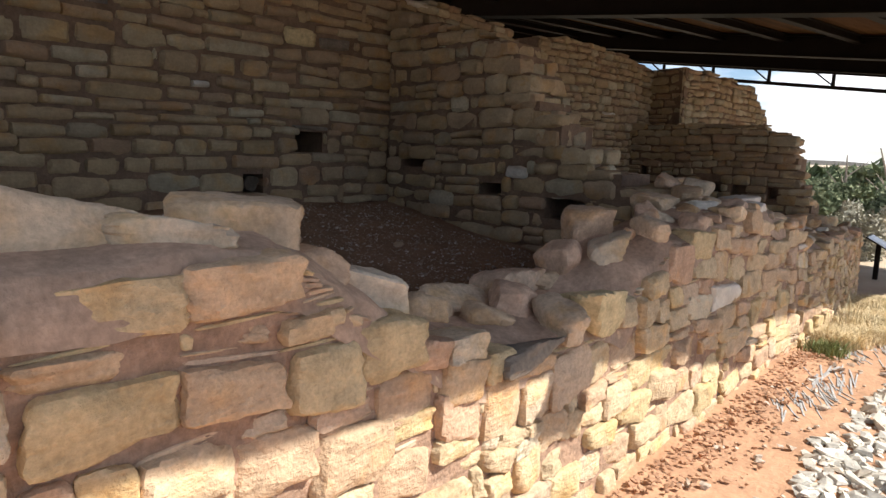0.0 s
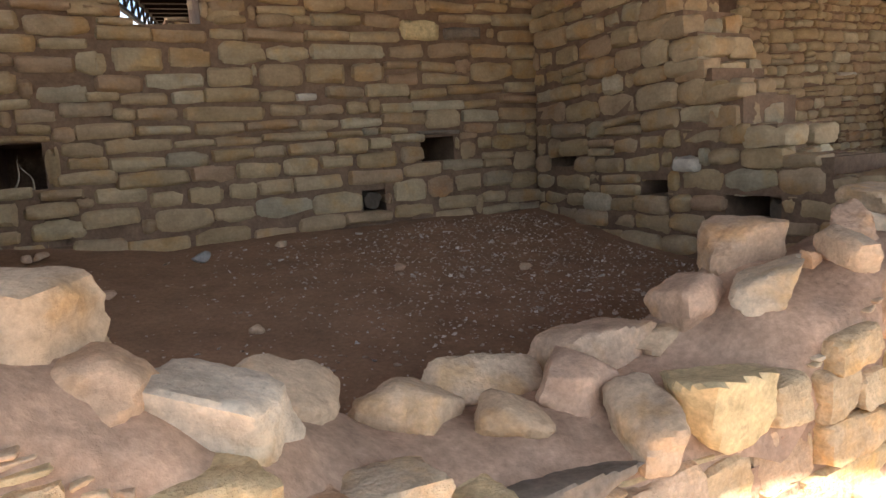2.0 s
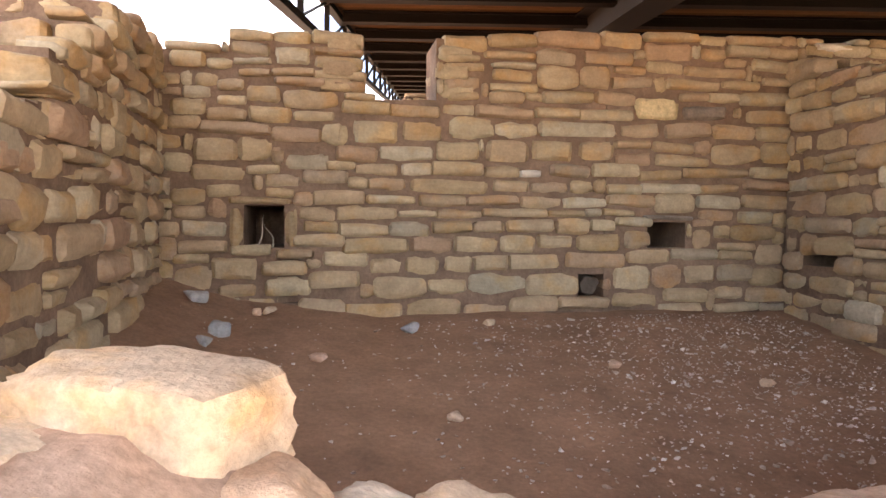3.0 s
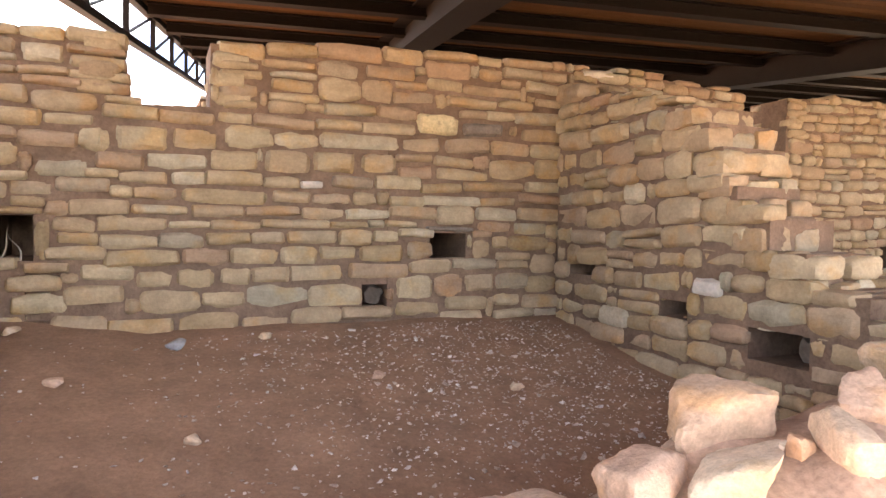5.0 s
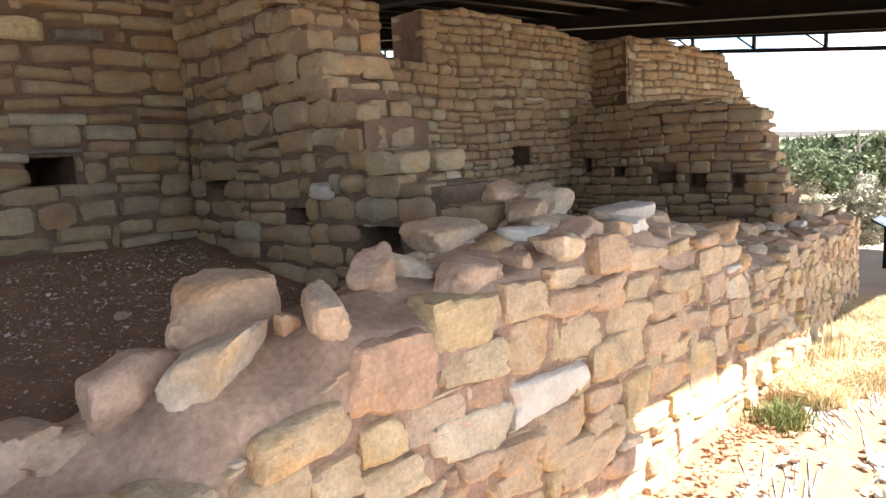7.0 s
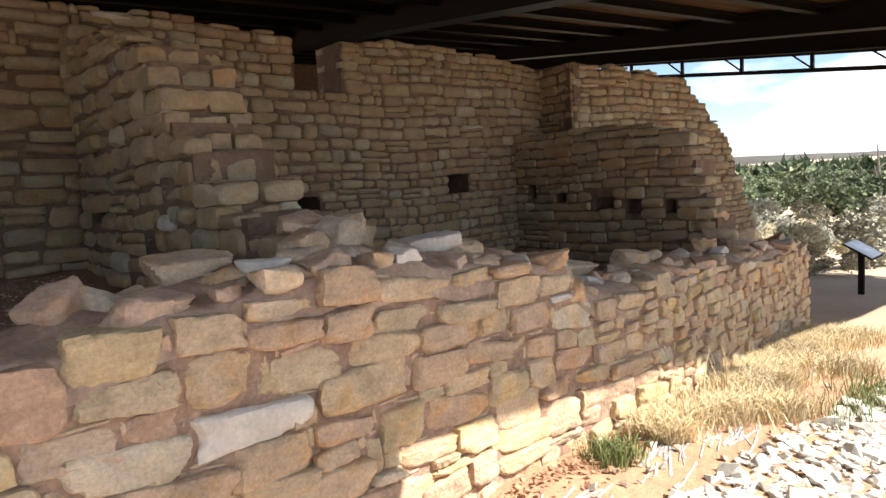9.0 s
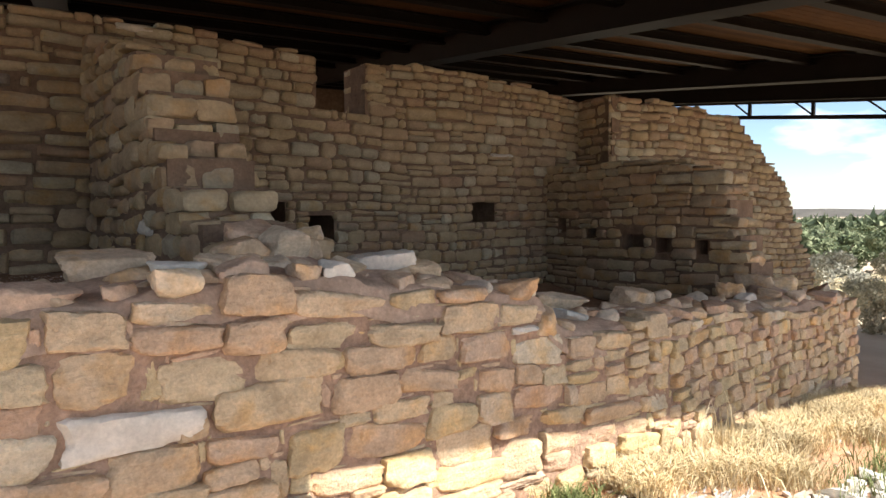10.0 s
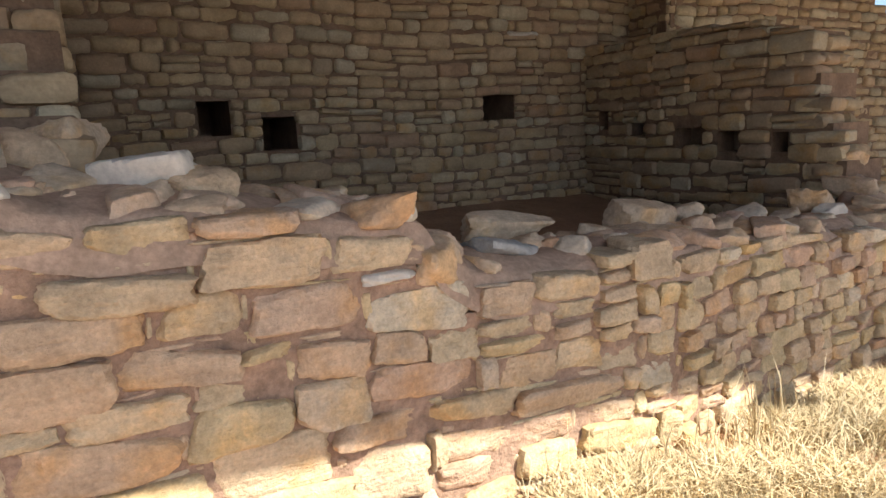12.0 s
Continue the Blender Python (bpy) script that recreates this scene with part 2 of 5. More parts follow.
def dressed_stone(name, rng, mat, aspect):
    """A hand-dressed block in a unit cube, rough towards -y, its outline uneven and its corners worn."""
    nx, nz = 6, 4
    vs, idx = [], {}
    # each corner is pulled in by its own amount, each side bows by its own amount
    cut = [(rng.uniform(0.0, 0.09) / aspect, rng.uniform(0.0, 0.13)) for _ in range(4)]
    bow = [rng.uniform(-0.05, 0.05) for _ in range(4)]
    slope = (rng.uniform(-0.12, 0.12), rng.uniform(-0.12, 0.12))
    for j in range(nz):
        for i in range(nx):
            w = (0.0, 0.24, 0.76, 1.0)[j]
            u = (0.0, 0.2 / aspect, 0.36, 0.64, 1 - 0.2 / aspect, 1.0)[i]
            # bilinear warp of the four corners
            (ax, az), (bx, bz), (cx, cz), (dx, dz) = cut
            x = (1 - w) * ((1 - u) * ax + u * (1 - bx)) + w * ((1 - u) * cx + u * (1 - dx))
            z = (1 - u) * ((1 - w) * az + w * (1 - cz)) + u * ((1 - w) * bz + w * (1 - dz))
            z += 4 * u * (1 - u) * (bow[0] * (1 - w) + bow[1] * w)
            x += 4 * w * (1 - w) * (bow[2] * (1 - u) + bow[3] * u) / aspect
            ex, ez = i in (0, nx - 1), j in (0, nz - 1)
            y = -0.5 + rng.uniform(-0.03, 0.09) + slope[0] * (u - 0.5) + slope[1] * (w - 0.5)
            if ex or ez:
                y += 0.16 + rng.uniform(-0.07, 0.07)
            if ex and ez:
                y += 0.10
                x += (0.5 - u) * 0.13 / aspect
                z += (0.5 - w) * 0.13
            elif ez and i in (1, nx - 2):
                z += (0.5 - w) * 0.05
            x += rng.uniform(-0.025, 0.025) / aspect
            z += rng.uniform(-0.03, 0.03)
            idx[i, j] = len(vs)
            vs.append((x - 0.5, y, z - 0.5))
    fs = [(idx[i, j], idx[i + 1, j], idx[i + 1, j + 1], idx[i, j + 1]) for i in range(nx - 1) for j in range(nz - 1)]
    ring = [(i, 0) for i in range(nx)] + [(nx - 1, j) for j in range(1, nz)] + [(i, nz - 1) for i in range(nx - 2, -1, -1)] + [(0, j) for j in range(nz - 2, 0, -1)]
    back = {}
    for r in ring:
        x, y, z = vs[idx[r]]
        back[r] = len(vs)
        vs.append((x * 0.97, 0.5, z * 0.97))
    for a, b in zip(ring, ring[1:] + ring[:1]):
        fs.append((idx[b], idx[a], back[a], back[b]))
    me = mesh_from(name, vs, fs, mat, smooth=True)
    me.set_sharp_from_angle(angle=radians(48))
    return me


def stone_set(mat, seed):
    rng = random.Random(seed)
    return {a: [dressed_stone("stone", rng, mat, a) for _ in range(14)] for a in (0.8, 1.3, 1.9, 2.7, 4.0)}


SPHERES = {}


def box_grid(n):
    """Points of a cube's skin, n by n on each side, and its quads."""
    if n not in SPHERES:
        pts, index, quads = [], {}, []
        def at(p):
            key = tuple(round(c * n) for c in p)
            if key not in index:
                index[key] = len(pts)
                pts.append(p)
            return index[key]
        for ax in range(3):
            for side in (-1.0, 1.0):
                for i in range(n):
                    for j in range(n):
                        q = []
                        for di, dj in ((0, 0), (1, 0), (1, 1), (0, 1)):
                            p = [0.0, 0.0, 0.0]
                            p[ax], p[(ax + 1) % 3], p[(ax + 2) % 3] = side, -1 + 2 * (i + di) / n, -1 + 2 * (j + dj) / n
                            q.append(at(tuple(p)))
                        quads.append(tuple(q if side > 0 else q[::-1]))
        SPHERES[n] = (np.array(pts), quads)
    return SPHERES[n]


def block_mesh(name, rng, mat, size, n=8, worn=14.0, chops=4, tilt=0.1, rough=0.05, keep=(0.66, 0.88), unit=False):
    """A broken stone block: tilted flat faces, knocked-off corners, worn edges and a rough skin."""
    grid, quads = box_grid(n)
    size = np.array(size, dtype=float)
    dirs = grid * size / 2
    total = np.zeros(len(dirs))
    planes = []
    for ax in range(3):
        for side in (-1.0, 1.0):
            nrm = np.array([rng.gauss(0, tilt) for _ in range(3)])
            nrm[ax] = side
            planes.append((nrm, size[ax] / 2 * rng.uniform(0.9, 1.0)))
    for _ in range(chops):
        nrm = np.array([rng.choice((-1, 1)) * rng.uniform(0.15, 1.0) for _ in range(3)]) / size
        nrm /= np.linalg.norm(nrm)
        planes.append((nrm, float(np.abs(nrm) @ (size / 2)) * rng.uniform(*keep)))
    for nrm, d in planes:
        total += np.clip(dirs @ nrm / d, 0, None) ** worn
    co = dirs * (total ** (-1 / worn))[:, None]
    k = float(min(size))
    off = Vector((rng.uniform(0, 90), rng.uniform(0, 90), rng.uniform(0, 90)))
    for i in range(len(co)):
        v = Vector(co[i])
        f = 1 + rough * (1.1 * noise.noise(v * (2.2 / k) + off) + 0.7 * noise.noise(v * (5.5 / k) + off) + 0.5 * noise.noise(v * (12.0 / k) + off))
        co[i] *= f
    lo, hi = co.min(axis=0), co.max(axis=0)
    co = ((co - lo) / (hi - lo) - 0.5) * (1.0 if unit else size)
    me = mesh_from(name, [tuple(c) for c in co], quads, mat, smooth=True)
    me.set_sharp_from_angle(angle=radians(38))
    return me


def block_set(mat, seed, n=6, worn=(9, 20), chops=(3, 4, 5, 6), rough=0.075, keep=(0.66, 0.92)):
    rng = random.Random(seed)
    return {a: [block_mesh("stone", rng, mat, (a, 1.1, 1.0), n, rng.uniform(*worn), rng.choice(chops), 0.08, rough, keep, True) for _ in range(16)] for a in (0.8, 1.2, 1.7, 2.4, 3.6)}


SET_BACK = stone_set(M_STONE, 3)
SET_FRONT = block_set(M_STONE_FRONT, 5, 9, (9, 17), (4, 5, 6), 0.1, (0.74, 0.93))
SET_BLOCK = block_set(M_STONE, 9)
SET_WHITE = stone_set(M_WHITE, 7)
SET_WHITE_FACE = block_set(M_WHITE, 15, 9, (9, 17), (4, 5, 6), 0.1, (0.74, 0.93))


def frame_of(angle, ox, oy):
    return pose(ox, oy, 0, 0, 0, angle)


class Masonry:
    """One wall: a mortar core with its recesses, and dressed stones in courses before it."""

    def __init__(self, name, label, stones, many, seed, limit=290):
        self.ob = empty(name, label, "wall", kind="structure")
        self.stones, self.many, self.rng = stones, many, random.Random(seed)
        self.count, self.limit, self.rest, self.chips = 0, limit, ([], []), ([], [])

    def put(self, m, w, d, h, choice=None, label=""):
        rng = self.rng
        pick = choice or self.stones
        a = min(pick, key=lambda k: abs(math.log(k / max(0.3, w / h))))
        me = rng.choice(pick[a])
        mm = m @ Matrix.Diagonal((w * 1.05, d, h * 1.1, 1))
        if self.count < self.limit or (choice and label):
            part("stone", me, self.ob, label, mm)
            self.count += 1
        else:
            vs, fs = self.rest
            k = len(vs)
            vs += [tuple(mm @ v.co) for v in me.vertices]
            fs += [tuple(k + i for i in p.vertices) for p in me.polygons]

    def courses(self, angle, ox, oy, length, z0, top, heights, widths, holes=(), depth=0.14, gap=0.012, wave=0.016, special=(), start=0.0, proud=0.012, chinks=0.25, kept=(), sizes=(4, 2)):
        """Lays courses from z0 up to top(s) round what is in place. holes, kept: (s0, s1, z0, z1). special: (s0, s1, z0, z1, set, label)."""
        rng = self.rng
        fr = frame_of(angle, ox, oy)
        blocks = [h[:4] for h in holes] + [s[:4] for s in special]
        near = [(p, q, a, b) for p, q, a, b in [*kept, *[t[:4] for t in special]] if kept and q > -0.1 and p < length + 0.1]
        blocks += near
        done = []
        ph = rng.uniform(0, 6)
        z, laid = z0, []
        zmax = max(top(length * i / 60) for i in range(61))
        while z < zmax - 0.03:
            h = rng.uniform(*heights)
            laid.append((z, h))
            s = start - rng.uniform(0, widths[0])
            while s < length:
                w = rng.uniform(*widths) * (0.75 + 0.5 * (h - heights[0]) / (heights[1] - heights[0] + 1e-6))
                if rng.random() < 0.12:
                    w *= 0.5
                a, b = max(s, start), min(s + w, length)
                s += w
                if b - a < 0.05:
                    continue
                spans = [(a, b)]
                for p, q, zl, zh in blocks:
                    if zl < z + h * 0.72 and zh > z + h * 0.28:
                        spans = [t for c, d in spans for t in ((c, min(d, p)), (max(c, q), d)) if t[1] - t[0] > 0.045]
                for c, d in spans:
                    mid = (c + d) / 2
                    t = top(mid) + rng.uniform(-0.005, 0.035)
                    hh = min(h, t - z)
                    if hh < 0.035:
                        continue
                    shared = sum(max(0.0, min(d, q) - max(c, p)) * max(0.0, min(z + hh, zh) - max(z, zl)) for p, q, zl, zh in near)
                    if near and (shared > 0.12 * (d - c) * hh or (d - c < 0.07 and shared > 0)):
                        continue
                    done.append((c, d, z, z + hh))
                    split = 1
                    if hh > heights[1] * 0.8 and rng.random() < 0.15:
                        split = 2
                    if chinks and rng.random() < chinks:
                        cw = rng.uniform(0.03, 0.09)
                        mm = fr @ pose(rng.uniform(c, d), depth * 0.45, z + rng.uniform(-0.006, 0.006), 0, rng.uniform(-7, 7), 0)
                        self.sliver(mm, cw, rng.uniform(0.008, 0.017))
                    for k in range(split):
                        sh = hh / split
                        ang = mid * 1.9 + ph + z * 1.3
                        zz = z + sh * (k + 0.5) + wave * (math.sin(ang) + 0.6 * math.sin(mid * 4.7 + ph * 2 + z * 2))
                        roll = -math.degrees(wave * 1.9 * math.cos(ang))
                        g = gap * rng.uniform(0.6, 1.5)
                        dd = rng.uniform(-proud, proud)
                        up = 1.0 if split == 2 else rng.uniform(0.84, 1.14)
                        mm = fr @ pose(mid, depth / 2 + dd, zz, rng.uniform(-4, 4), roll + rng.uniform(-2.6, 2.6), rng.uniform(-4, 4))
                        self.put(mm, d - c - g, depth, sh * up - g * 0.85)
            z += h
        for p, q, zl, zh, st, lab in special:
            mm = fr @ pose((p + q) / 2, depth / 2 - 0.004, (zl + zh) / 2, 0, rng.uniform(-1, 1), 0)
            self.put(mm, q - p - 0.01, depth, zh - zl - 0.008, st, lab)
        if near:
            self.fill(fr, done + [h[:4] for h in holes] + [t[:4] for t in special] + near, start, length, z0, top, widths[1], heights[1], depth, proud, sizes)
        return laid

    def fill(self, fr, taken, s0, s1, z0, top, wide, high, depth, proud, sizes=(4, 2)):
        """Packs what is left open between stones already laid with stones that fit, and the last gaps with spalls."""
        rng, u = self.rng, 0.015
        nx, nz = int((s1 - s0) / u), int((max(top(s0 + (s1 - s0) * i / 60) for i in range(61)) - z0) / u)
        full = np.zeros((nx, nz), dtype=bool)
        for i in range(nx):
            full[i, max(0, int((top(s0 + (i + 0.5) * u) - z0) / u)):] = True
        for p, q, zl, zh in taken:
            full[max(0, round((p - s0) / u)):max(0, round((q - s0) / u)), max(0, round((zl - z0) / u)):max(0, round((zh - z0) / u))] = True
        for smallest in sizes:
            for k in range(nz):
                for i in range(nx):
                    if full[i, k]:
                        continue
                    b, t = i, k
                    most = rng.uniform(0.5, 1.0) * wide / u
                    while b < nx and b - i < most and not full[b, k]:
                        b += 1
                    while t < nz and t - k < high / u and not full[i:b, t].any():
                        t += 1
                    if b - i < smallest or t - k < smallest - 1:
                        continue
                    full[i:b, k:t] = True
                    w, h = (b - i) * u, (t - k) * u
                    m = fr @ pose(s0 + (i + b) * u / 2, depth / 2 + rng.uniform(-proud, proud), z0 + (k + t) * u / 2, rng.uniform(-4, 4), rng.uniform(-4, 4), rng.uniform(-4, 4))
                    if h < 0.04 or w < 0.06:
                        self.sliver(fr @ pose(s0 + (i + b) * u / 2, depth * 0.42, z0 + (k + t) * u / 2, 0, rng.uniform(-6, 6), 0), w * 1.05, h * 0.8)
                    else:
                        self.put(m, w * 0.99, depth, h * 0.95)

    def lay(self, stones, angle, ox, oy, depth, proud, grow=1.0, choice=None):
        """Sets single stones into the face: middle along the wall, middle height, width, height and, if it leans, its slope."""
        rng = self.rng
        fr = frame_of(angle, ox, oy)
        for s, z, w, h, *slope in stones:
            ry = -0.6 * slope[0] if slope else rng.uniform(-2, 2)
            mm = fr @ pose(s, depth / 2 + rng.uniform(-proud, proud), z, rng.uniform(-3, 3), ry, rng.uniform(-3, 3))
            self.put(mm, w * grow, depth, h * grow * 0.96, choice)

    def sliver(self, m, w, h):
        """A small chinking spall pressed into a joint."""
        me = self.rng.choice(self.stones[max(self.stones)])
        mm = m @ Matrix.Diagonal((w, 0.09, h, 1))
        vs, fs = self.chips
        k = len(vs)
        vs += [tuple(mm @ v.co) for v in me.vertices]
        fs += [tuple(k + i for i in p.vertices) for p in me.polygons]

    def ends(self, laid, angle, edge, width, pieces=(2, 3), depth=0.2, gap=0.008, out=0.0, choice=None):
        """Blocks that finish each course at its broken or jambed end; edge(z) gives the corner's x, y or None."""
        rng = self.rng
        for z, h in laid:
            at = edge(z + h * 0.6)
            if at is None:
                continue
            fr = frame_of(angle, *at)
            n = rng.choice(pieces)
            cuts = sorted(rng.uniform(0.25, 0.75) for _ in range(n - 1))
            cuts = [0.0] + [(i + 1) / n + (c - 0.5) * 0.25 for i, c in enumerate(cuts)] + [1.0]
            for a, b in zip(cuts, cuts[1:]):
                dd = rng.uniform(-0.03, 0.02) - out
                self.put(fr @ pose(width * (a + b) / 2, depth / 2 + dd, z + h / 2, rng.uniform(-2, 2), rng.uniform(-2, 2), rng.uniform(-5, 5)), width * (b - a) - gap, depth, h - gap, choice)

    def core(self, angle, ox, oy, length, z0, top, thickness, holes=(), front=0.03, step=0.1, mat=None):
        """The mortar body behind the stones, with real recesses where holes are."""
        vs, fs = [], []
        marks = sorted({0.0, length, *[length * i / max(1, round(length / step)) for i in range(round(length / step) + 1)], *[v for h in holes for v in h[:2]]})
        for a, b in zip(marks, marks[1:]):
            if b - a < 0.004:
                continue
            mid = (a + b) / 2
            t = top(mid) - 0.012
            if t <= z0:
                continue
            mine = sorted([h for h in holes if h[0] - 1e-6 <= a and b <= h[1] + 1e-6], key=lambda h: h[2])
            zs = z0
            for h in mine:
                add_box(vs, fs, (a, front, zs), (b, thickness, h[2]))
                if h[4] < thickness:
                    add_box(vs, fs, (a, h[4], h[2]), (b, thickness, h[3]))
                zs = h[3]
            add_box(vs, fs, (a, front, zs), (b, thickness, t))
        for h in holes:
            # sockets deeper than the wall get an added shell behind, to render darker
            if h[4] > thickness:
                p, q, zl, zh, d = h
                for lo, hi in (((p - 0.06, thickness, zl - 0.06), (p, d, zh + 0.06)), ((q, thickness, zl - 0.06), (q + 0.06, d, zh + 0.06)), ((p, thickness, zl - 0.06), (q, d, zl)), ((p, thickness, zh), (q, d, zh + 0.06)), ((p - 0.06, d, zl - 0.06), (q + 0.06, d + 0.05, zh + 0.06))):
                    add_box(vs, fs, lo, hi)
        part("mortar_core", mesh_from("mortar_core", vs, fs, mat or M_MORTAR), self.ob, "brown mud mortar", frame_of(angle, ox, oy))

    def finish(self):
        vs, fs = self.rest
        if vs:
            o = part("stone", mesh_from("stones", vs, fs, self.many, smooth=True), self.ob)
            o["kind"] = "stuff"
        vs, fs = self.chips
        if vs:
            o = part("chinking_spalls", mesh_from("chinking_spalls", vs, fs, self.many, smooth=True), self.ob, "small stone spalls pressed into the joints")
            o["kind"] = "stuff"


def rock_mesh(name, rng, size, mat, n=13, bevel=0.12, flat=0.0):
    """An angular broken rock: the hull of scattered points, its edges worn round."""
    bm = bmesh.new()
    for _ in range(n):
        v = Vector((rng.gauss(0, 1), rng.gauss(0, 1), rng.gauss(0, 1))).normalized()
        p = 5.0 + flat
        k = (abs(v.x) ** p + abs(v.y) ** p + abs(v.z) ** p) ** (-1 / p)
        v = v * k * rng.uniform(0.86, 1.04) * 0.5
        bm.verts.new(v)
    res = bmesh.ops.convex_hull(bm, input=bm.verts)
    bmesh.ops.delete(bm, geom=[g for g in res["geom_interior"] if isinstance(g, bmesh.types.BMVert)], context="VERTS")
    lo = [min(v.co[i] for v in bm.verts) for i in range(3)]
    hi = [max(v.co[i] for v in bm.verts) for i in range(3)]
    for v in bm.verts:
        v.co = Vector([((v.co[i] - lo[i]) / (hi[i] - lo[i]) - 0.5) * size[i] for i in range(3)])
    if bevel:
        bmesh.ops.triangulate(bm, faces=bm.faces)
        bmesh.ops.subdivide_edges(bm, edges=bm.edges[:], cuts=3, use_grid_fill=True)
        for _ in range(2):
            bmesh.ops.smooth_vert(bm, verts=bm.verts, factor=min(0.6, bevel * 3.6), use_axis_x=True, use_axis_y=True, use_axis_z=True)
        off = Vector((rng.uniform(0, 50), rng.uniform(0, 50), 0))
        k = min(size)
        bm.normal_update()
        for v in bm.verts:
            v.co += v.normal * k * (0.06 * noise.noise(v.co * (1.8 / k) + off) + 0.045 * noise.noise(v.co * (6.0 / k) + off))
    me = bpy.data.meshes.new(name)
    bm.to_mesh(me)
    bm.free()
    me.materials.append(mat)
    if bevel:
        me.polygons.foreach_set("use_smooth", [True] * len(me.polygons))
        me.set_sharp_from_angle(angle=radians(42))
    return me


def ground_z(x, y):
    """The soil's height: level beside the first room, then falling away eastward."""
    z = 0.035 - 0.008 * min(max(x, -2), 5.5) - 0.078 * min(max(x - 5.5, 0), 6.5) - 0.02 * min(max(x - 12, 0), 20)
    if y < 0.6:
        z -= 0.03 * min(1.0, (0.6 - y))
    near = max(0.0, 1 - max(abs(x - 5.5) - 8, abs(y) - 4, 0) / 4)
    z += near * (noise.noise(Vector((x * 0.9, y * 0.9, 0))) * 0.025 + noise.noise(Vector((x * 4, y * 4, 5))) * 0.010 + noise.noise(Vector((x * 11, y * 11, 9))) * 0.006)
    return z


# ---- ground ----
def build_ground():
    def lines(lo, hi, step, far):
        out = [lo + step * i for i in range(int((hi - lo) / step) + 1)]
        a, s = out[0], step
        while a > -far:
            s *= 1.35
            a -= s
            out.insert(0, a)
        a, s = out[-1], step
        while a < far:
            s *= 1.35
            a += s
            out.append(a)
        return out
    xs, ys = lines(-2, 13, 0.09, 4000), lines(-4, 2.5, 0.09, 4000)
    vs = []
    for y in ys:
        for x in xs:
            far = max(0.0, math.hypot(x - 5, y) - 25)
            z = ground_z(x, y) - min(far * 0.012, 6.0) + (noise.noise(Vector((x * 0.006, y * 0.006, 2))) * min(far * 0.008, 5.0))
            vs.append((x, y, z))
    w = len(xs)
    fs = [(j * w + i, j * w + i + 1, (j + 1) * w + i + 1, (j + 1) * w + i) for j in range(len(ys) - 1) for i in range(w - 1)]
    tagged(new("ground", mesh_from("ground", vs, fs, M_GROUND, smooth=True)), "reddish bare desert soil reaching the far plain", "ground", kind="structure")


build_ground()


# ---- walls ----
FRONT_TOP = [(-0.9, 1.18), (1.18, 1.16), (1.32, 1.04), (1.6, 0.88), (1.95, 0.74), (2.8, 0.70), (3.0, 0.88), (3.3, 0.97), (3.9, 1.02), (4.65, 1.06), (5.25, 0.98), (5.9, 0.88), (5.98, 0.70), (6.6, 0.69), (8.1, 0.59), (8.7, 0.545), (10.8, 0.455)]
FRONT_Y, FRONT_X0, FRONT_X1, BEND_X, BEND = 1.12, -0.9, 10.8, 7.0, 0.092


def face_y(x):
    """The outer face of the front wall, which bends back beyond BEND_X."""
    return FRONT_Y + BEND * max(0.0, x - BEND_X)


def front_top(x):
    return interp(FRONT_TOP, x)


def spans(stones, x0):
    """The stones' rectangles along a wall that starts at x0."""
    return [(t[0] - t[2] / 2 - x0, t[0] + t[2] / 2 - x0, t[1] - t[3] / 2, t[1] + t[3] / 2) for t in stones]


# single stones of the faces, course by course: middle along x, middle height, width, height, slope
FACE_A = [(0.57, 0.954, 0.093, 0.123, -2), (0.77, 1.104, 0.335, 0.105, -3), (1.05, 1.112, 0.264, 0.127, -3), (0.75, 1.01, 0.308, 0.059, -5), (1.02, 1.013, 0.167, 0.041, -8), (1.22, 0.999, 0.188, 0.064, 1), (0.75, 0.904, 0.267, 0.15, -5), (1.01, 0.895, 0.228, 0.13, -5), (1.25, 0.87, 0.211, 0.161, -5), (1.47, 0.896, 0.218, 0.163, 1), (1.3, 0.77, 0.187, 0.07, -3), (1.62, 0.847, 0.141, 0.084, -8), (1.78, 0.831, 0.185, 0.079, -8), (1.52, 0.746, 0.23, 0.14, -6), (1.54, 0.658, 0.208, 0.084, -5), (1.76, 0.739, 0.19, 0.134, -5), (1.95, 0.74, 0.146, 0.088, -3), (2.15, 0.693, 0.246, 0.065, -10), (1.75, 0.632, 0.203, 0.149, -8), (1.97, 0.603, 0.197, 0.168, -4)]
FACE_B = [(2.17, 0.584, 0.17, 0.168, -3), (1.75, 0.541, 0.212, 0.083, -7), (2.02, 0.479, 0.146, 0.064, -5), (1.95, 0.423, 0.161, 0.079, -15), (2.12, 0.416, 0.153, 0.085, -3), (2.85, 0.758, 0.16, 0.126, -1), (2.38, 0.605, 0.278, 0.182, 1), (2.61, 0.6, 0.187, 0.159, 8), (2.83, 0.617, 0.217, 0.16, 5), (2.28, 0.43, 0.175, 0.127, 1), (2.42, 0.402, 0.136, 0.116, 2), (2.59, 0.395, 0.188, 0.102, -6), (2.79, 0.403, 0.216, 0.131, -8), (2.96, 0.31, 0.332, 0.141, -8), (3.69, 0.965, 0.251, 0.143, -2), (3.42, 0.891, 0.294, 0.197, -11), (3.72, 0.848, 0.269, 0.105, -5), (3.04, 0.741, 0.181, 0.134, -1), (3.55, 0.726, 0.237, 0.13, -6), (3.12, 0.602, 0.311, 0.129, -3)]
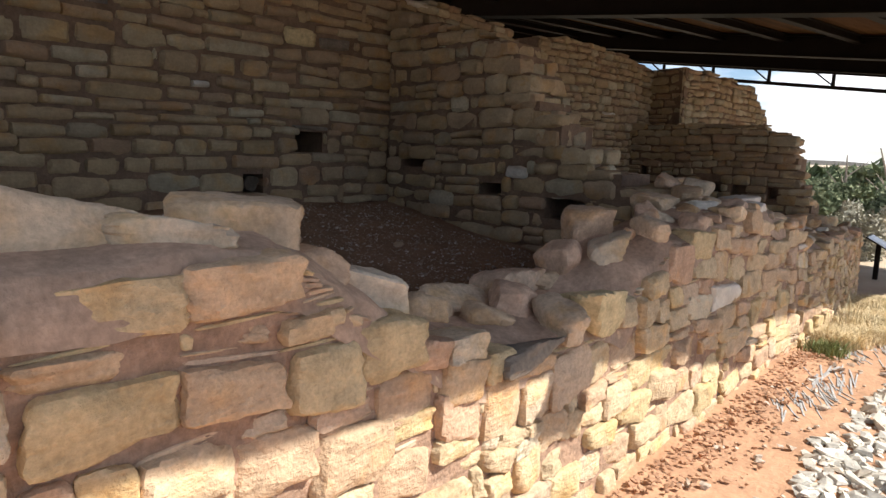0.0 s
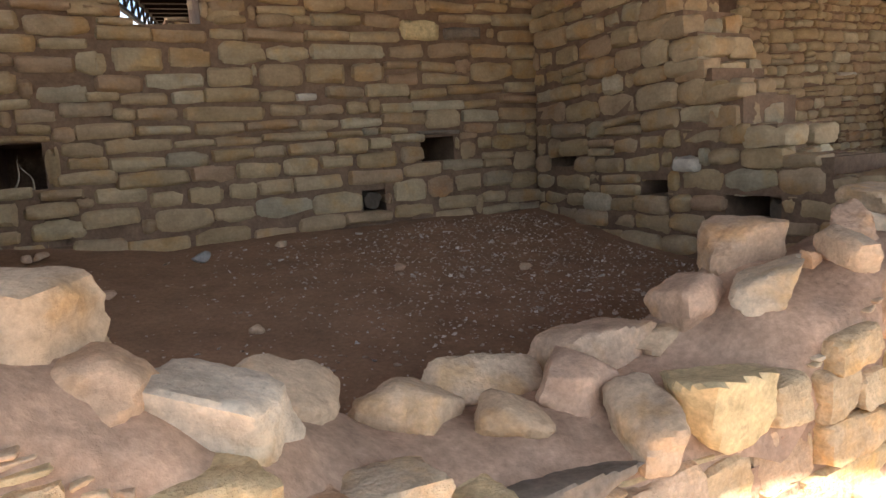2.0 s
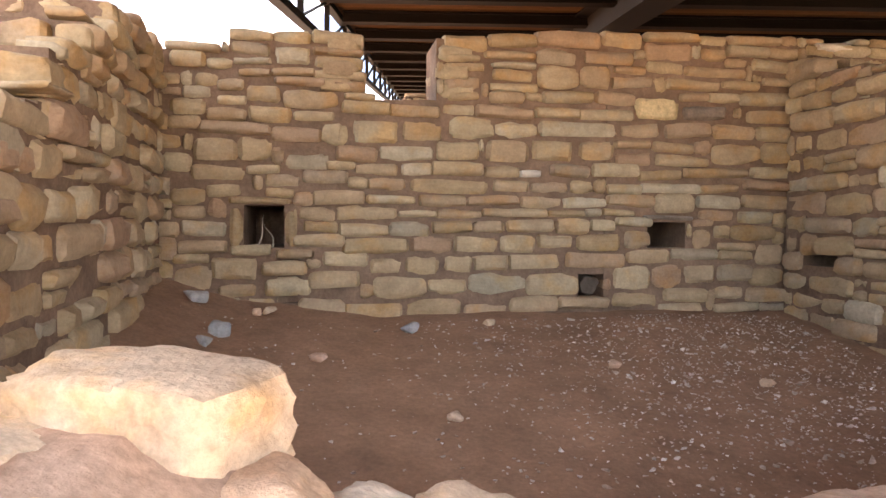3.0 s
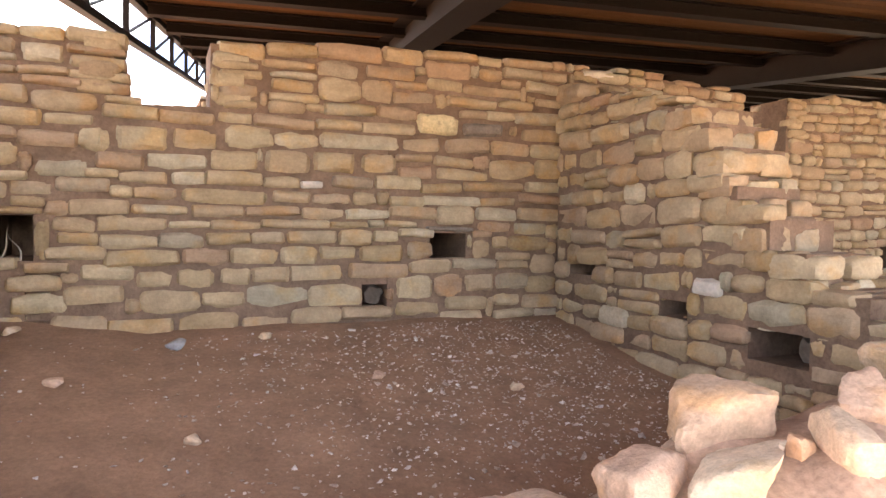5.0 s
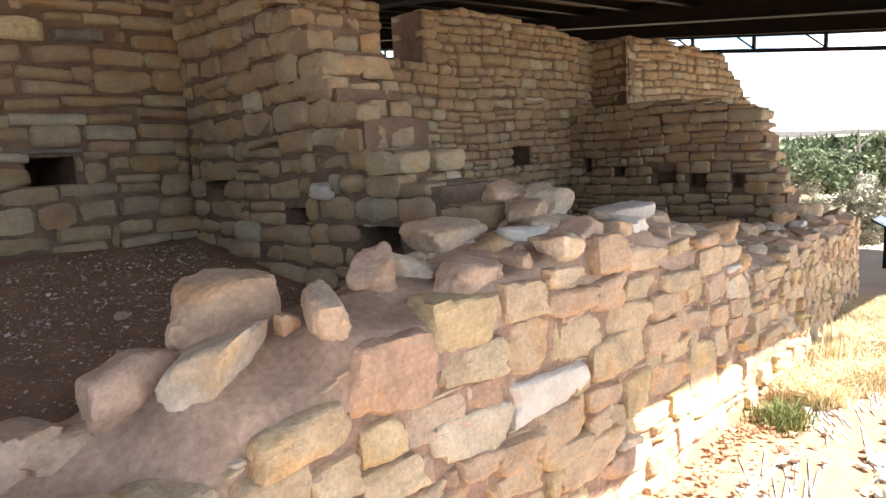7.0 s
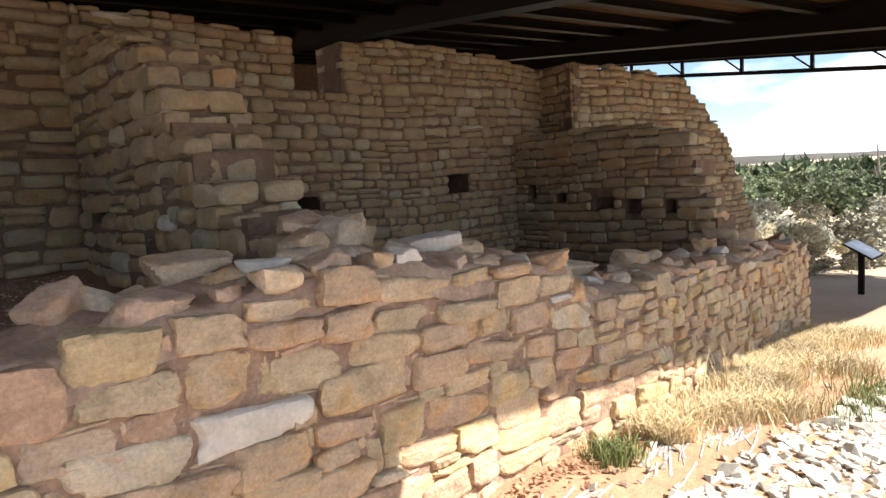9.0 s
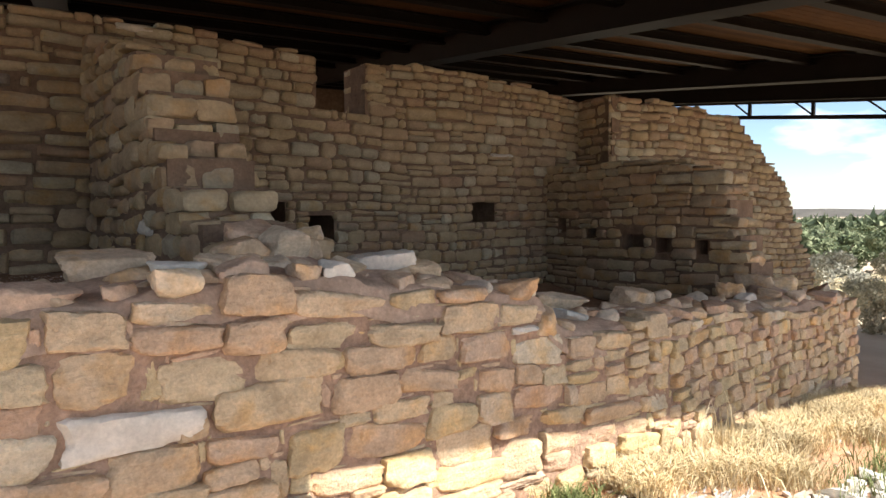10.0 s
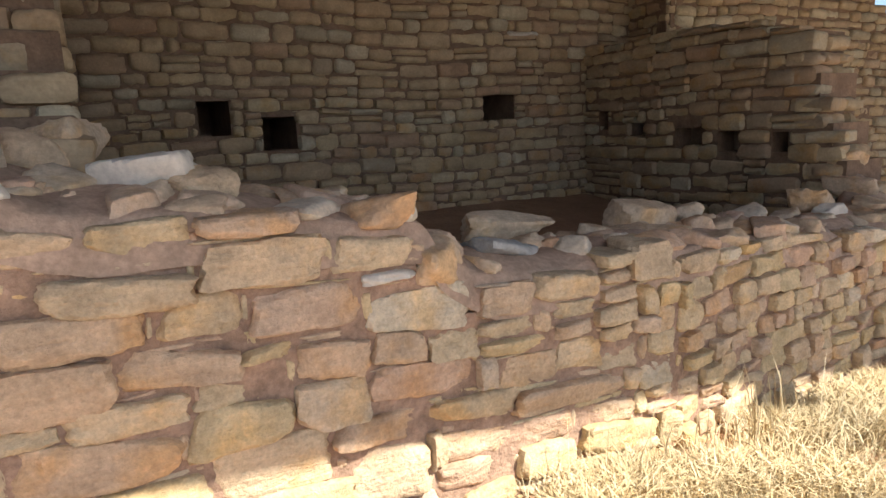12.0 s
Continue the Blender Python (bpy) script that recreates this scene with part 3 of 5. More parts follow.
FACE_C = [(3.37, 0.634, 0.192, 0.113, 3), (3.7, 0.639, 0.335, 0.137, -6), (3.14, 0.453, 0.464, 0.169, -5), (3.57, 0.462, 0.344, 0.123, -5), (3.71, 0.546, 0.174, 0.075, -14), (3.26, 0.342, 0.282, 0.154, -7), (3.96, 0.965, 0.209, 0.135, -3), (4.22, 1.001, 0.261, 0.079, -5), (4.49, 1.037, 0.255, 0.137, -2), (4.22, 0.924, 0.264, 0.084, -5), (4.48, 0.903, 0.221, 0.117, -4), (3.97, 0.83, 0.22, 0.171, -4), (4.13, 0.798, 0.071, 0.151, -1), (4.31, 0.778, 0.288, 0.139, -5), (3.77, 0.742, 0.152, 0.095, -8), (3.89, 0.509, 0.217, 0.098, -13), (4.13, 0.517, 0.281, 0.148, -6), (4.43, 0.523, 0.248, 0.091, -10), (3.91, 0.423, 0.212, 0.084, -11), (4.16, 0.42, 0.27, 0.083, -10)]
FACE_D = [(4.32, 0.337, 0.411, 0.147, -5), (4.83, 0.98, 0.416, 0.119, -5), (5.16, 0.957, 0.218, 0.101, -5), (4.77, 0.866, 0.327, 0.105, -6), (4.63, 0.787, 0.306, 0.116, -6), (4.99, 0.753, 0.313, 0.115, -5), (5.1, 0.836, 0.312, 0.086, -7), (4.53, 0.658, 0.378, 0.175, -5), (4.91, 0.628, 0.291, 0.129, -8), (5.21, 0.636, 0.289, 0.099, -6), (4.7, 0.462, 0.212, 0.176, -9), (5.09, 0.524, 0.273, 0.098, -8), (5.01, 0.434, 0.352, 0.129, -10), (4.83, 0.313, 0.313, 0.093, -12), (5.12, 0.284, 0.252, 0.136, -7), (4.64, 0.19, 0.42, 0.111, -14), (5.41, 0.964, 0.242, 0.067, -3), (5.44, 0.866, 0.307, 0.123, -6), (5.74, 0.855, 0.229, 0.101, -5), (5.27, 0.751, 0.201, 0.116, -8)]
FACE_E = [(5.55, 0.723, 0.298, 0.134, -8), (5.89, 0.667, 0.331, 0.137, -8), (5.61, 0.569, 0.21, 0.111, -9), (5.81, 0.56, 0.17, 0.093, -8), (5.36, 0.548, 0.229, 0.114, -11), (5.34, 0.436, 0.252, 0.132, -8), (5.6, 0.441, 0.211, 0.141, -10), (5.89, 0.441, 0.34, 0.117, -8), (5.42, 0.306, 0.342, 0.165, -10), (5.74, 0.329, 0.297, 0.099, -10), (5.44, 0.176, 0.386, 0.112, -11), (5.75, 0.176, 0.248, 0.192, -10), (6.44, 0.651, 0.252, 0.088, -4), (6.67, 0.703, 0.13, 0.05, -3), (6.2, 0.636, 0.206, 0.101, -8), (6.34, 0.551, 0.072, 0.077, -8), (6.48, 0.555, 0.176, 0.068, -7), (6.67, 0.639, 0.14, 0.046, -5), (6.68, 0.579, 0.161, 0.058, -5), (6, 0.534, 0.178, 0.098, -7)]
FACE_F = [(6.19, 0.541, 0.202, 0.074, -6), (6.24, 0.479, 0.311, 0.054, -6), (6.67, 0.506, 0.191, 0.082, -6), (6.11, 0.415, 0.066, 0.089, -7), (6.27, 0.383, 0.244, 0.11, -8), (6.5, 0.395, 0.201, 0.111, -8), (6.69, 0.352, 0.184, 0.096, -6), (6.07, 0.312, 0.318, 0.085, -7), (6.47, 0.262, 0.475, 0.088, -9), (6.07, 0.187, 0.273, 0.108, -11), (6.33, 0.161, 0.248, 0.092, -10), (6.06, 0.085, 0.314, 0.098, -11), (6.36, 0.047, 0.253, 0.117, -12), (6.7, 0.042, 0.381, 0.112, -10), (6.85, 0.68, 0.202, 0.143, -3)]
FACE_LOW = [(0.91, 0.756, 0.203, 0.103, -11), (1.11, 0.714, 0.195, 0.155, -3), (1.34, 0.648, 0.25, 0.161, -8)]
FACE_STONES = FACE_LOW + FACE_A + FACE_B + FACE_C + FACE_D + FACE_E + FACE_F


def build_front_wall():
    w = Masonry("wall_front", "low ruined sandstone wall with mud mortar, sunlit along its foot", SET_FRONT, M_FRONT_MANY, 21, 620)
    sp = [(-FRONT_X0 + 3.885, -FRONT_X0 + 4.315, 0.585, 0.735, SET_WHITE_FACE, "long white stone"), (-FRONT_X0 + 5.70, -FRONT_X0 + 5.88, 0.748, 0.795, SET_WHITE_FACE, "white chip")]
    for xa, xb, z0, hs, ws in ((-0.9, 2.05, -0.16, (0.12, 0.20), (0.19, 0.38)), (2.05, 4.2, -0.16, (0.10, 0.165), (0.14, 0.30)), (4.2, 6.0, -0.16, (0.09, 0.145), (0.17, 0.36)), (6.0, 7.0, -0.28, (0.085, 0.13), (0.14, 0.30)), (7.0, 10.8, -0.52, (0.08, 0.125), (0.11, 0.25))):
        mine = [(p[0] - (xa - FRONT_X0), p[1] - (xa - FRONT_X0), *p[2:]) for p in sp if xa <= p[0] + FRONT_X0 < xb]
        turn = math.degrees(math.atan(BEND)) if xa >= BEND_X else 0.0
        laid = w.courses(turn, xa, FRONT_Y, (xb - xa) / math.cos(radians(turn)), z0, lambda s, o=xa: front_top(s + o), hs, ws, depth=0.17, gap=0.006, wave=0.022, special=mine, proud=0.02, chinks=0.4, kept=spans(FACE_STONES, xa))
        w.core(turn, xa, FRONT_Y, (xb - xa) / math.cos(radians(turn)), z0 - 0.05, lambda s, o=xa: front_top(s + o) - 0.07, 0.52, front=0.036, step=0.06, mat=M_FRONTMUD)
    w.lay([(t[0] - FRONT_X0, *t[1:]) for t in FACE_STONES], 0, FRONT_X0, FRONT_Y, 0.19, 0.016, 1.06)
    w.ends(laid, 95, lambda z: (FRONT_X1 + 0.02, face_y(FRONT_X1)) if z < 0.44 else None, 0.5, out=0.05)
    w.finish()
    return w.ob


WALL_FRONT = build_front_wall()

BACK_TOP = [(0.4, 2.45), (0.66, 2.47), (0.98, 2.49), (1.0, 2.58), (1.74, 2.60), (1.75, 2.23), (2.22, 2.25), (2.23, 2.62), (3.45, 2.70), (4.4, 2.73), (5.57, 2.75), (6.43, 2.71), (6.44, 2.25), (6.96, 2.25), (6.97, 2.72), (7.5, 2.77), (8.1, 2.77), (8.94, 2.73), (9.9, 2.66)]
BACK_ANGLE = -1.72


def back_y(x):
    return 4.5 - 0.03 * x


BACK_A = [(3.77, 2.708, 0.377, 0.068), (4.06, 2.706, 0.171, 0.069), (4.37, 2.721, 0.388, 0.066), (2.4, 2.59, 0.275, 0.104), (2.7, 2.624, 0.306, 0.088), (3.06, 2.645, 0.413, 0.108), (3.42, 2.672, 0.273, 0.103), (3.75, 2.613, 0.332, 0.12), (4.07, 2.617, 0.167, 0.103), (4.32, 2.646, 0.309, 0.077), (1.13, 2.562, 0.239, 0.071), (1.13, 2.484, 0.215, 0.084), (1.36, 2.561, 0.215, 0.082), (1.63, 2.57, 0.292, 0.09), (1.63, 2.496, 0.286, 0.053), (2.38, 2.502, 0.233, 0.056), (2.68, 2.534, 0.323, 0.053), (2.71, 2.47, 0.27, 0.042), (3.34, 2.553, 0.329, 0.084), (3.48, 2.486, 0.216, 0.055), (4.09, 2.501, 0.44, 0.076), (4.53, 2.562, 0.333, 0.098), (0.78, 2.408, 0.194, 0.095), (0.96, 2.393, 0.14, 0.07)]
BACK_B = [(1.14, 2.412, 0.209, 0.048), (1.15, 2.349, 0.18, 0.048), (1.37, 2.455, 0.2, 0.118), (1.37, 2.363, 0.246, 0.052), (1.64, 2.43, 0.27, 0.073), (1.64, 2.357, 0.302, 0.066), (2.39, 2.349, 0.226, 0.111), (2.4, 2.443, 0.243, 0.063), (2.7, 2.411, 0.252, 0.067), (3, 2.409, 0.268, 0.137), (3.25, 2.423, 0.203, 0.16), (3.5, 2.404, 0.283, 0.089), (3.93, 2.409, 0.371, 0.087), (4.27, 2.418, 0.256, 0.062), (4.5, 2.341, 0.459, 0.09), (4.59, 2.459, 0.3, 0.055), (0.83, 2.224, 0.158, 0.069), (1.02, 2.27, 0.147, 0.07), (1.2, 2.223, 0.181, 0.113), (1.41, 2.306, 0.278, 0.056), (1.7, 2.296, 0.192, 0.063), (1.76, 2.235, 0.177, 0.047), (2.71, 2.338, 0.306, 0.06), (3.07, 2.29, 0.338, 0.083)]
BACK_C = [(3.39, 2.295, 0.28, 0.092), (4.15, 2.337, 0.223, 0.069), (4.26, 2.239, 0.073, 0.089), (4.51, 2.225, 0.35, 0.09), (0.78, 2.133, 0.191, 0.094), (0.99, 2.101, 0.22, 0.07), (1.02, 2.186, 0.162, 0.064), (1.24, 2.106, 0.242, 0.091), (1.47, 2.204, 0.296, 0.108), (1.49, 2.113, 0.234, 0.056), (1.8, 2.17, 0.285, 0.087), (2.09, 2.162, 0.295, 0.085), (2.36, 2.184, 0.197, 0.076), (2.66, 2.179, 0.365, 0.088), (3, 2.19, 0.298, 0.072), (3.33, 2.191, 0.359, 0.073), (3.56, 2.102, 0.265, 0.093), (3.9, 2.114, 0.337, 0.106), (4.24, 2.108, 0.306, 0.115), (4.56, 2.108, 0.308, 0.109), (1.04, 2.02, 0.384, 0.08), (1.39, 1.998, 0.277, 0.098), (1.62, 2.005, 0.152, 0.156), (1.86, 2.027, 0.271, 0.158)]
BACK_D = [(2.14, 2.042, 0.253, 0.113), (2.45, 2.074, 0.28, 0.132), (2.73, 2.071, 0.253, 0.099), (3.14, 2.095, 0.51, 0.098), (3.51, 2.007, 0.248, 0.055), (3.8, 1.992, 0.284, 0.075), (0.93, 1.894, 0.238, 0.127), (1.15, 1.903, 0.185, 0.145), (1.28, 1.867, 0.07, 0.107), (1.74, 1.893, 0.235, 0.1), (2.04, 1.909, 0.323, 0.095), (2.36, 1.927, 0.259, 0.118), (2.67, 1.938, 0.269, 0.134), (2.97, 1.948, 0.26, 0.143), (3.26, 1.955, 0.233, 0.12), (3.52, 1.915, 0.248, 0.092), (3.86, 1.91, 0.368, 0.079), (4.25, 1.964, 0.336, 0.134), (4.55, 1.978, 0.228, 0.137), (0.95, 1.757, 0.289, 0.105), (1.2, 1.789, 0.181, 0.055), (1.45, 1.848, 0.248, 0.121), (1.56, 1.751, 0.258, 0.083), (1.86, 1.8, 0.245, 0.074)]
BACK_E = [(2.1, 1.813, 0.184, 0.082), (2.36, 1.82, 0.322, 0.097), (2.64, 1.813, 0.221, 0.077), (3.09, 1.828, 0.259, 0.083), (3.4, 1.838, 0.311, 0.088), (3.71, 1.813, 0.301, 0.075), (4.11, 1.838, 0.461, 0.069), (4.49, 1.763, 0.34, 0.078), (4.51, 1.853, 0.297, 0.07), (0.79, 1.628, 0.191, 0.11), (1.17, 1.709, 0.066, 0.09), (1.31, 1.728, 0.21, 0.075), (1.43, 1.62, 0.124, 0.092), (1.64, 1.631, 0.295, 0.083), (1.92, 1.718, 0.23, 0.074), (1.95, 1.625, 0.29, 0.061), (2.27, 1.625, 0.291, 0.079), (2.31, 1.717, 0.474, 0.083), (2.59, 1.629, 0.319, 0.07), (2.7, 1.722, 0.223, 0.074), (2.9, 1.63, 0.268, 0.071), (2.95, 1.724, 0.244, 0.079), (3.17, 1.725, 0.152, 0.08), (3.19, 1.627, 0.285, 0.073)]
BACK_F = [(3.46, 1.719, 0.235, 0.074), (3.51, 1.641, 0.322, 0.085), (3.79, 1.733, 0.426, 0.067), (4.13, 1.648, 0.302, 0.084), (4.14, 1.734, 0.273, 0.065), (4.5, 1.658, 0.393, 0.086), (1.8, 1.545, 0.356, 0.097), (2.11, 1.542, 0.235, 0.051), (2.37, 1.543, 0.284, 0.062), (2.61, 1.552, 0.178, 0.056), (2.82, 1.555, 0.237, 0.053), (3.07, 1.557, 0.251, 0.047), (3.42, 1.565, 0.222, 0.048), (3.53, 1.505, 0.236, 0.063), (4.12, 1.564, 0.252, 0.069), (4.41, 1.555, 0.26, 0.077), (1.53, 1.456, 0.204, 0.076), (1.79, 1.438, 0.3, 0.09), (2.06, 1.451, 0.244, 0.095), (2.33, 1.464, 0.251, 0.079), (2.56, 1.465, 0.187, 0.087), (2.83, 1.474, 0.299, 0.082), (3.11, 1.473, 0.214, 0.094), (3.32, 1.484, 0.173, 0.073)]
BACK_G = [(3.56, 1.396, 0.178, 0.111), (4.02, 1.408, 0.145, 0.125), (4.17, 1.449, 0.127, 0.103), (4.39, 1.444, 0.302, 0.104), (0.8, 1.266, 0.191, 0.06), (0.86, 1.336, 0.274, 0.079), (1.13, 1.315, 0.223, 0.064), (1.38, 1.292, 0.215, 0.059), (1.52, 1.37, 0.291, 0.082), (1.68, 1.261, 0.271, 0.106), (1.86, 1.341, 0.374, 0.104), (2.2, 1.354, 0.257, 0.103), (2.48, 1.354, 0.263, 0.111), (2.75, 1.361, 0.217, 0.106), (3, 1.373, 0.245, 0.09), (3.27, 1.261, 0.39, 0.116), (3.29, 1.376, 0.288, 0.113), (3.63, 1.284, 0.302, 0.1), (3.97, 1.3, 0.343, 0.091), (4.27, 1.291, 0.243, 0.077), (4.52, 1.304, 0.21, 0.14), (0.81, 1.156, 0.206, 0.142), (1.04, 1.204, 0.25, 0.144), (1.32, 1.21, 0.259, 0.091)]
BACK_H = [(1.61, 1.14, 0.294, 0.116), (1.92, 1.221, 0.187, 0.111), (2.14, 1.222, 0.212, 0.113), (2.37, 1.238, 0.173, 0.111), (2.58, 1.24, 0.23, 0.112), (2.86, 1.252, 0.322, 0.1), (3.52, 1.145, 0.263, 0.155), (3.77, 1.16, 0.202, 0.149), (4.01, 1.168, 0.216, 0.136), (4.26, 1.174, 0.242, 0.104), (4.51, 1.155, 0.262, 0.128), (1.05, 1.077, 0.206, 0.08), (1.34, 1.101, 0.26, 0.114), (2.01, 1.091, 0.308, 0.135), (2.3, 1.102, 0.25, 0.127), (2.62, 1.11, 0.348, 0.133), (2.98, 1.106, 0.344, 0.143), (3.91, 1.03, 0.307, 0.102), (4.23, 1.047, 0.221, 0.103), (4.51, 1.026, 0.306, 0.105), (1.85, 0.952, 0.341, 0.09), (2.21, 0.957, 0.339, 0.109), (2.55, 0.948, 0.275, 0.087), (2.86, 0.982, 0.311, 0.107)]
BACK_I = [(3.2, 0.986, 0.33, 0.087), (3.55, 1.008, 0.319, 0.111), (2.89, 0.878, 0.33, 0.078)]
BACK_STONES = BACK_A + BACK_B + BACK_C + BACK_D + BACK_E + BACK_F + BACK_G + BACK_H + BACK_I


def build_back_wall():
    y0 = back_y(0.4)
    top = lambda x: interp(BACK_TOP, x)
    holes = [(3.63, 3.90, 1.34, 1.51, 0.85), (3.16, 3.33, 1.02, 1.17, 0.5), (1.09, 1.32, 1.33, 1.58, 0.8), (1.28, 1.4, 1.0, 1.3, 0.08)]
    sp = [(2.75, 2.90, 1.775, 1.83, SET_WHITE, "small white stone"), (3.52, 3.83, 2.17, 2.32, {1.8: [dressed_stone("stone", random.Random(4), M_YELLOW, 1.8)]}, "flaking pale yellow stone"), (3.85, 4.17, 2.17, 2.28, {2.7: [dressed_stone("stone", random.Random(5), M_DARK, 2.7)]}, "dark slab"), (4.83, 5.1, 2.68, 2.75, SET_WHITE, "white capping stone"), (3.6, 3.95, 1.52, 1.56, {4.0: [dressed_stone("stone", random.Random(6), M_DARK, 4.0)]}, "dark lintel slab"),
          (1.0, 1.09, 1.32, 1.57, SET_BACK, "upright jamb slab"), (1.32, 1.4, 1.32, 1.57, SET_BACK, "upright jamb slab"), (1.0, 1.36, 1.58, 1.63, SET_BACK, "lintel slab")]
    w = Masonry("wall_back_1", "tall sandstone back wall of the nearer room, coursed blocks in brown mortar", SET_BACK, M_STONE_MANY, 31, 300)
    sh = lambda t: tuple([(t[0] - 0.4), (t[1] - 0.4), *t[2:]])
    w.lay([(t[0] - 0.4, *t[1:]) for t in BACK_STONES], BACK_ANGLE, 0.4, y0, 0.14, 0.012, 1.02)
    laid = w.courses(BACK_ANGLE, 0.4, y0, 4.35, 0.62, lambda s: top(s + 0.4), (0.085, 0.145), (0.18, 0.36), [sh(h) for h in holes] + [sh((1.75, 2.22, 2.27, 3.2))], special=[sh(s) for s in sp], gap=0.004, proud=0.014, wave=0.018, chinks=0.1, kept=spans(BACK_STONES, 0.4), sizes=(5,))
    w.core(BACK_ANGLE, 0.4, y0, 4.35, 0.3, lambda s: top(s + 0.4), 0.42, [sh(h) for h in holes])
    w.ends(laid, -90, lambda z: (2.235, back_y(2.23) + 0.42) if z > 2.26 and z < 2.62 else None, 0.42)
    w.ends(laid, 90, lambda z: (1.745, back_y(1.74)) if z > 2.26 and z < 2.6 else None, 0.42)
    w.finish()
    holes2 = [(5.92, 6.14, 1.19, 1.43, 0.8), (6.36, 6.61, 1.07, 1.31, 0.8), (8.24, 8.56, 1.23, 1.45, 0.8)]
    sp2 = [(8.51, 8.82, 1.92, 1.98, SET_WHITE, "white stone")]
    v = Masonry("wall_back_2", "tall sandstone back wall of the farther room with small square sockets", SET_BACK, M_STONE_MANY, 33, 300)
    y1 = back_y(4.75)
    sh = lambda t: tuple([(t[0] - 4.75), (t[1] - 4.75), *t[2:]])
    laid = v.courses(BACK_ANGLE, 4.75, y1, 5.3, 0.36, lambda s: top(s + 4.75), (0.075, 0.13), (0.14, 0.32), [sh(h) for h in holes2] + [sh((6.44, 6.96, 2.28, 3.2))], special=[sh(s) for s in sp2], gap=0.006, proud=0.014)
    v.core(BACK_ANGLE, 4.75, y1, 5.3, 0.3, lambda s: top(s + 4.75), 0.42, [sh(h) for h in holes2])
    v.ends(laid, -90, lambda z: (6.965, back_y(6.97) + 0.42) if z > 2.28 and z < 2.72 else None, 0.42)
    v.ends(laid, 90, lambda z: (6.435, back_y(6.44)) if z > 2.28 and z < 2.7 else None, 0.42)
    v.finish()


build_back_wall()

CROSS_TOP = [(1.5, 1.02), (1.75, 1.08), (1.76, 1.18), (2.1, 1.2), (2.11, 1.28), (2.38, 1.30), (2.39, 1.46), (2.6, 1.47), (2.61, 1.62), (2.74, 1.65), (2.75, 1.78), (2.84, 1.80), (2.85, 2.0), (2.98, 2.02), (2.99, 2.14), (3.1, 2.18), (3.11, 2.26), (3.4, 2.30), (3.41, 2.36), (3.8, 2.40), (3.81, 2.46), (4.2, 2.48), (4.21, 2.54), (4.5, 2.56)]
CROSS_X, CROSS_W = 4.6, 0.5


def stepped_edge(table, z, x):
    for (a, p), (b, q) in zip(table, table[1:]):
        if q >= z:
            return (x, b)
    return None


def build_cross_wall():
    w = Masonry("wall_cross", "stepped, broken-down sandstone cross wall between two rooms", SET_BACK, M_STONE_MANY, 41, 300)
    top = lambda s: interp(CROSS_TOP, 4.37 - s)
    holes = [(4.37 - 4.2, 4.37 - 3.92, 1.24, 1.36, 0.44), (4.37 - 3.31, 4.37 - 3.09, 1.05, 1.15, 0.44), (4.37 - 2.68, 4.37 - 2.34, 0.91, 1.07, 0.44)]
    sp = [(4.37 - 3.05, 4.37 - 2.84, 1.19, 1.3, SET_WHITE, "whitish stained stone")]
    laid = w.courses(-90, CROSS_X, 4.37, 2.8, 0.5, top, (0.09, 0.15), (0.17, 0.34), holes, special=sp, gap=0.006, proud=0.02)
    w.core(-90, CROSS_X, 4.37, 2.8, 0.2, top, CROSS_W, holes)
    w.ends(laid, 0, lambda z: stepped_edge(CROSS_TOP, z, CROSS_X) if z > 1.0 else None, CROSS_W + 0.03, (2, 3, 3), depth=0.26, out=0.05, choice=SET_BLOCK)
    w.finish()


build_cross_wall()

WEST_TOP = [(1.5, 1.2), (1.9, 1.25), (1.91, 1.5), (2.3, 1.55), (2.31, 1.8), (2.75, 1.85), (2.76, 2.02), (3.15, 2.08), (3.16, 2.22), (3.5, 2.26), (3.51, 2.4), (4.5, 2.46)]


def build_west_wall():
    w = Masonry("wall_west", "stepped sandstone side wall with ragged top", SET_BACK, M_STONE_MANY, 51, 250)
    top = lambda s: interp(WEST_TOP, s + 1.5)
    laid = w.courses(90, 0.66, 1.5, 2.98, 0.55, top, (0.09, 0.15), (0.17, 0.34), gap=0.006, proud=0.03)
    w.core(90, 0.66, 1.5, 2.98, 0.2, top, 0.5)
    w.ends(laid, 0, lambda z: stepped_edge(WEST_TOP, z, 0.16) if z > 1.2 else None, 0.5, depth=0.26, out=0.05, choice=SET_BLOCK)
    w.finish()


build_west_wall()

END_TOP = [(1.85, 0.8), (1.95, 1.0), (2.05, 1.3), (2.12, 1.55), (2.17, 1.72), (2.5, 1.79), (4.3, 1.86)]
EAST_TOP = [(0.0, 2.66), (1.2, 2.63), (2.5, 2.58), (2.65, 2.42), (2.85, 2.25), (3.1, 2.05), (3.4, 1.92), (3.65, 1.6), (3.85, 1.2), (4.1, 0.8), (4.4, 0.4)]


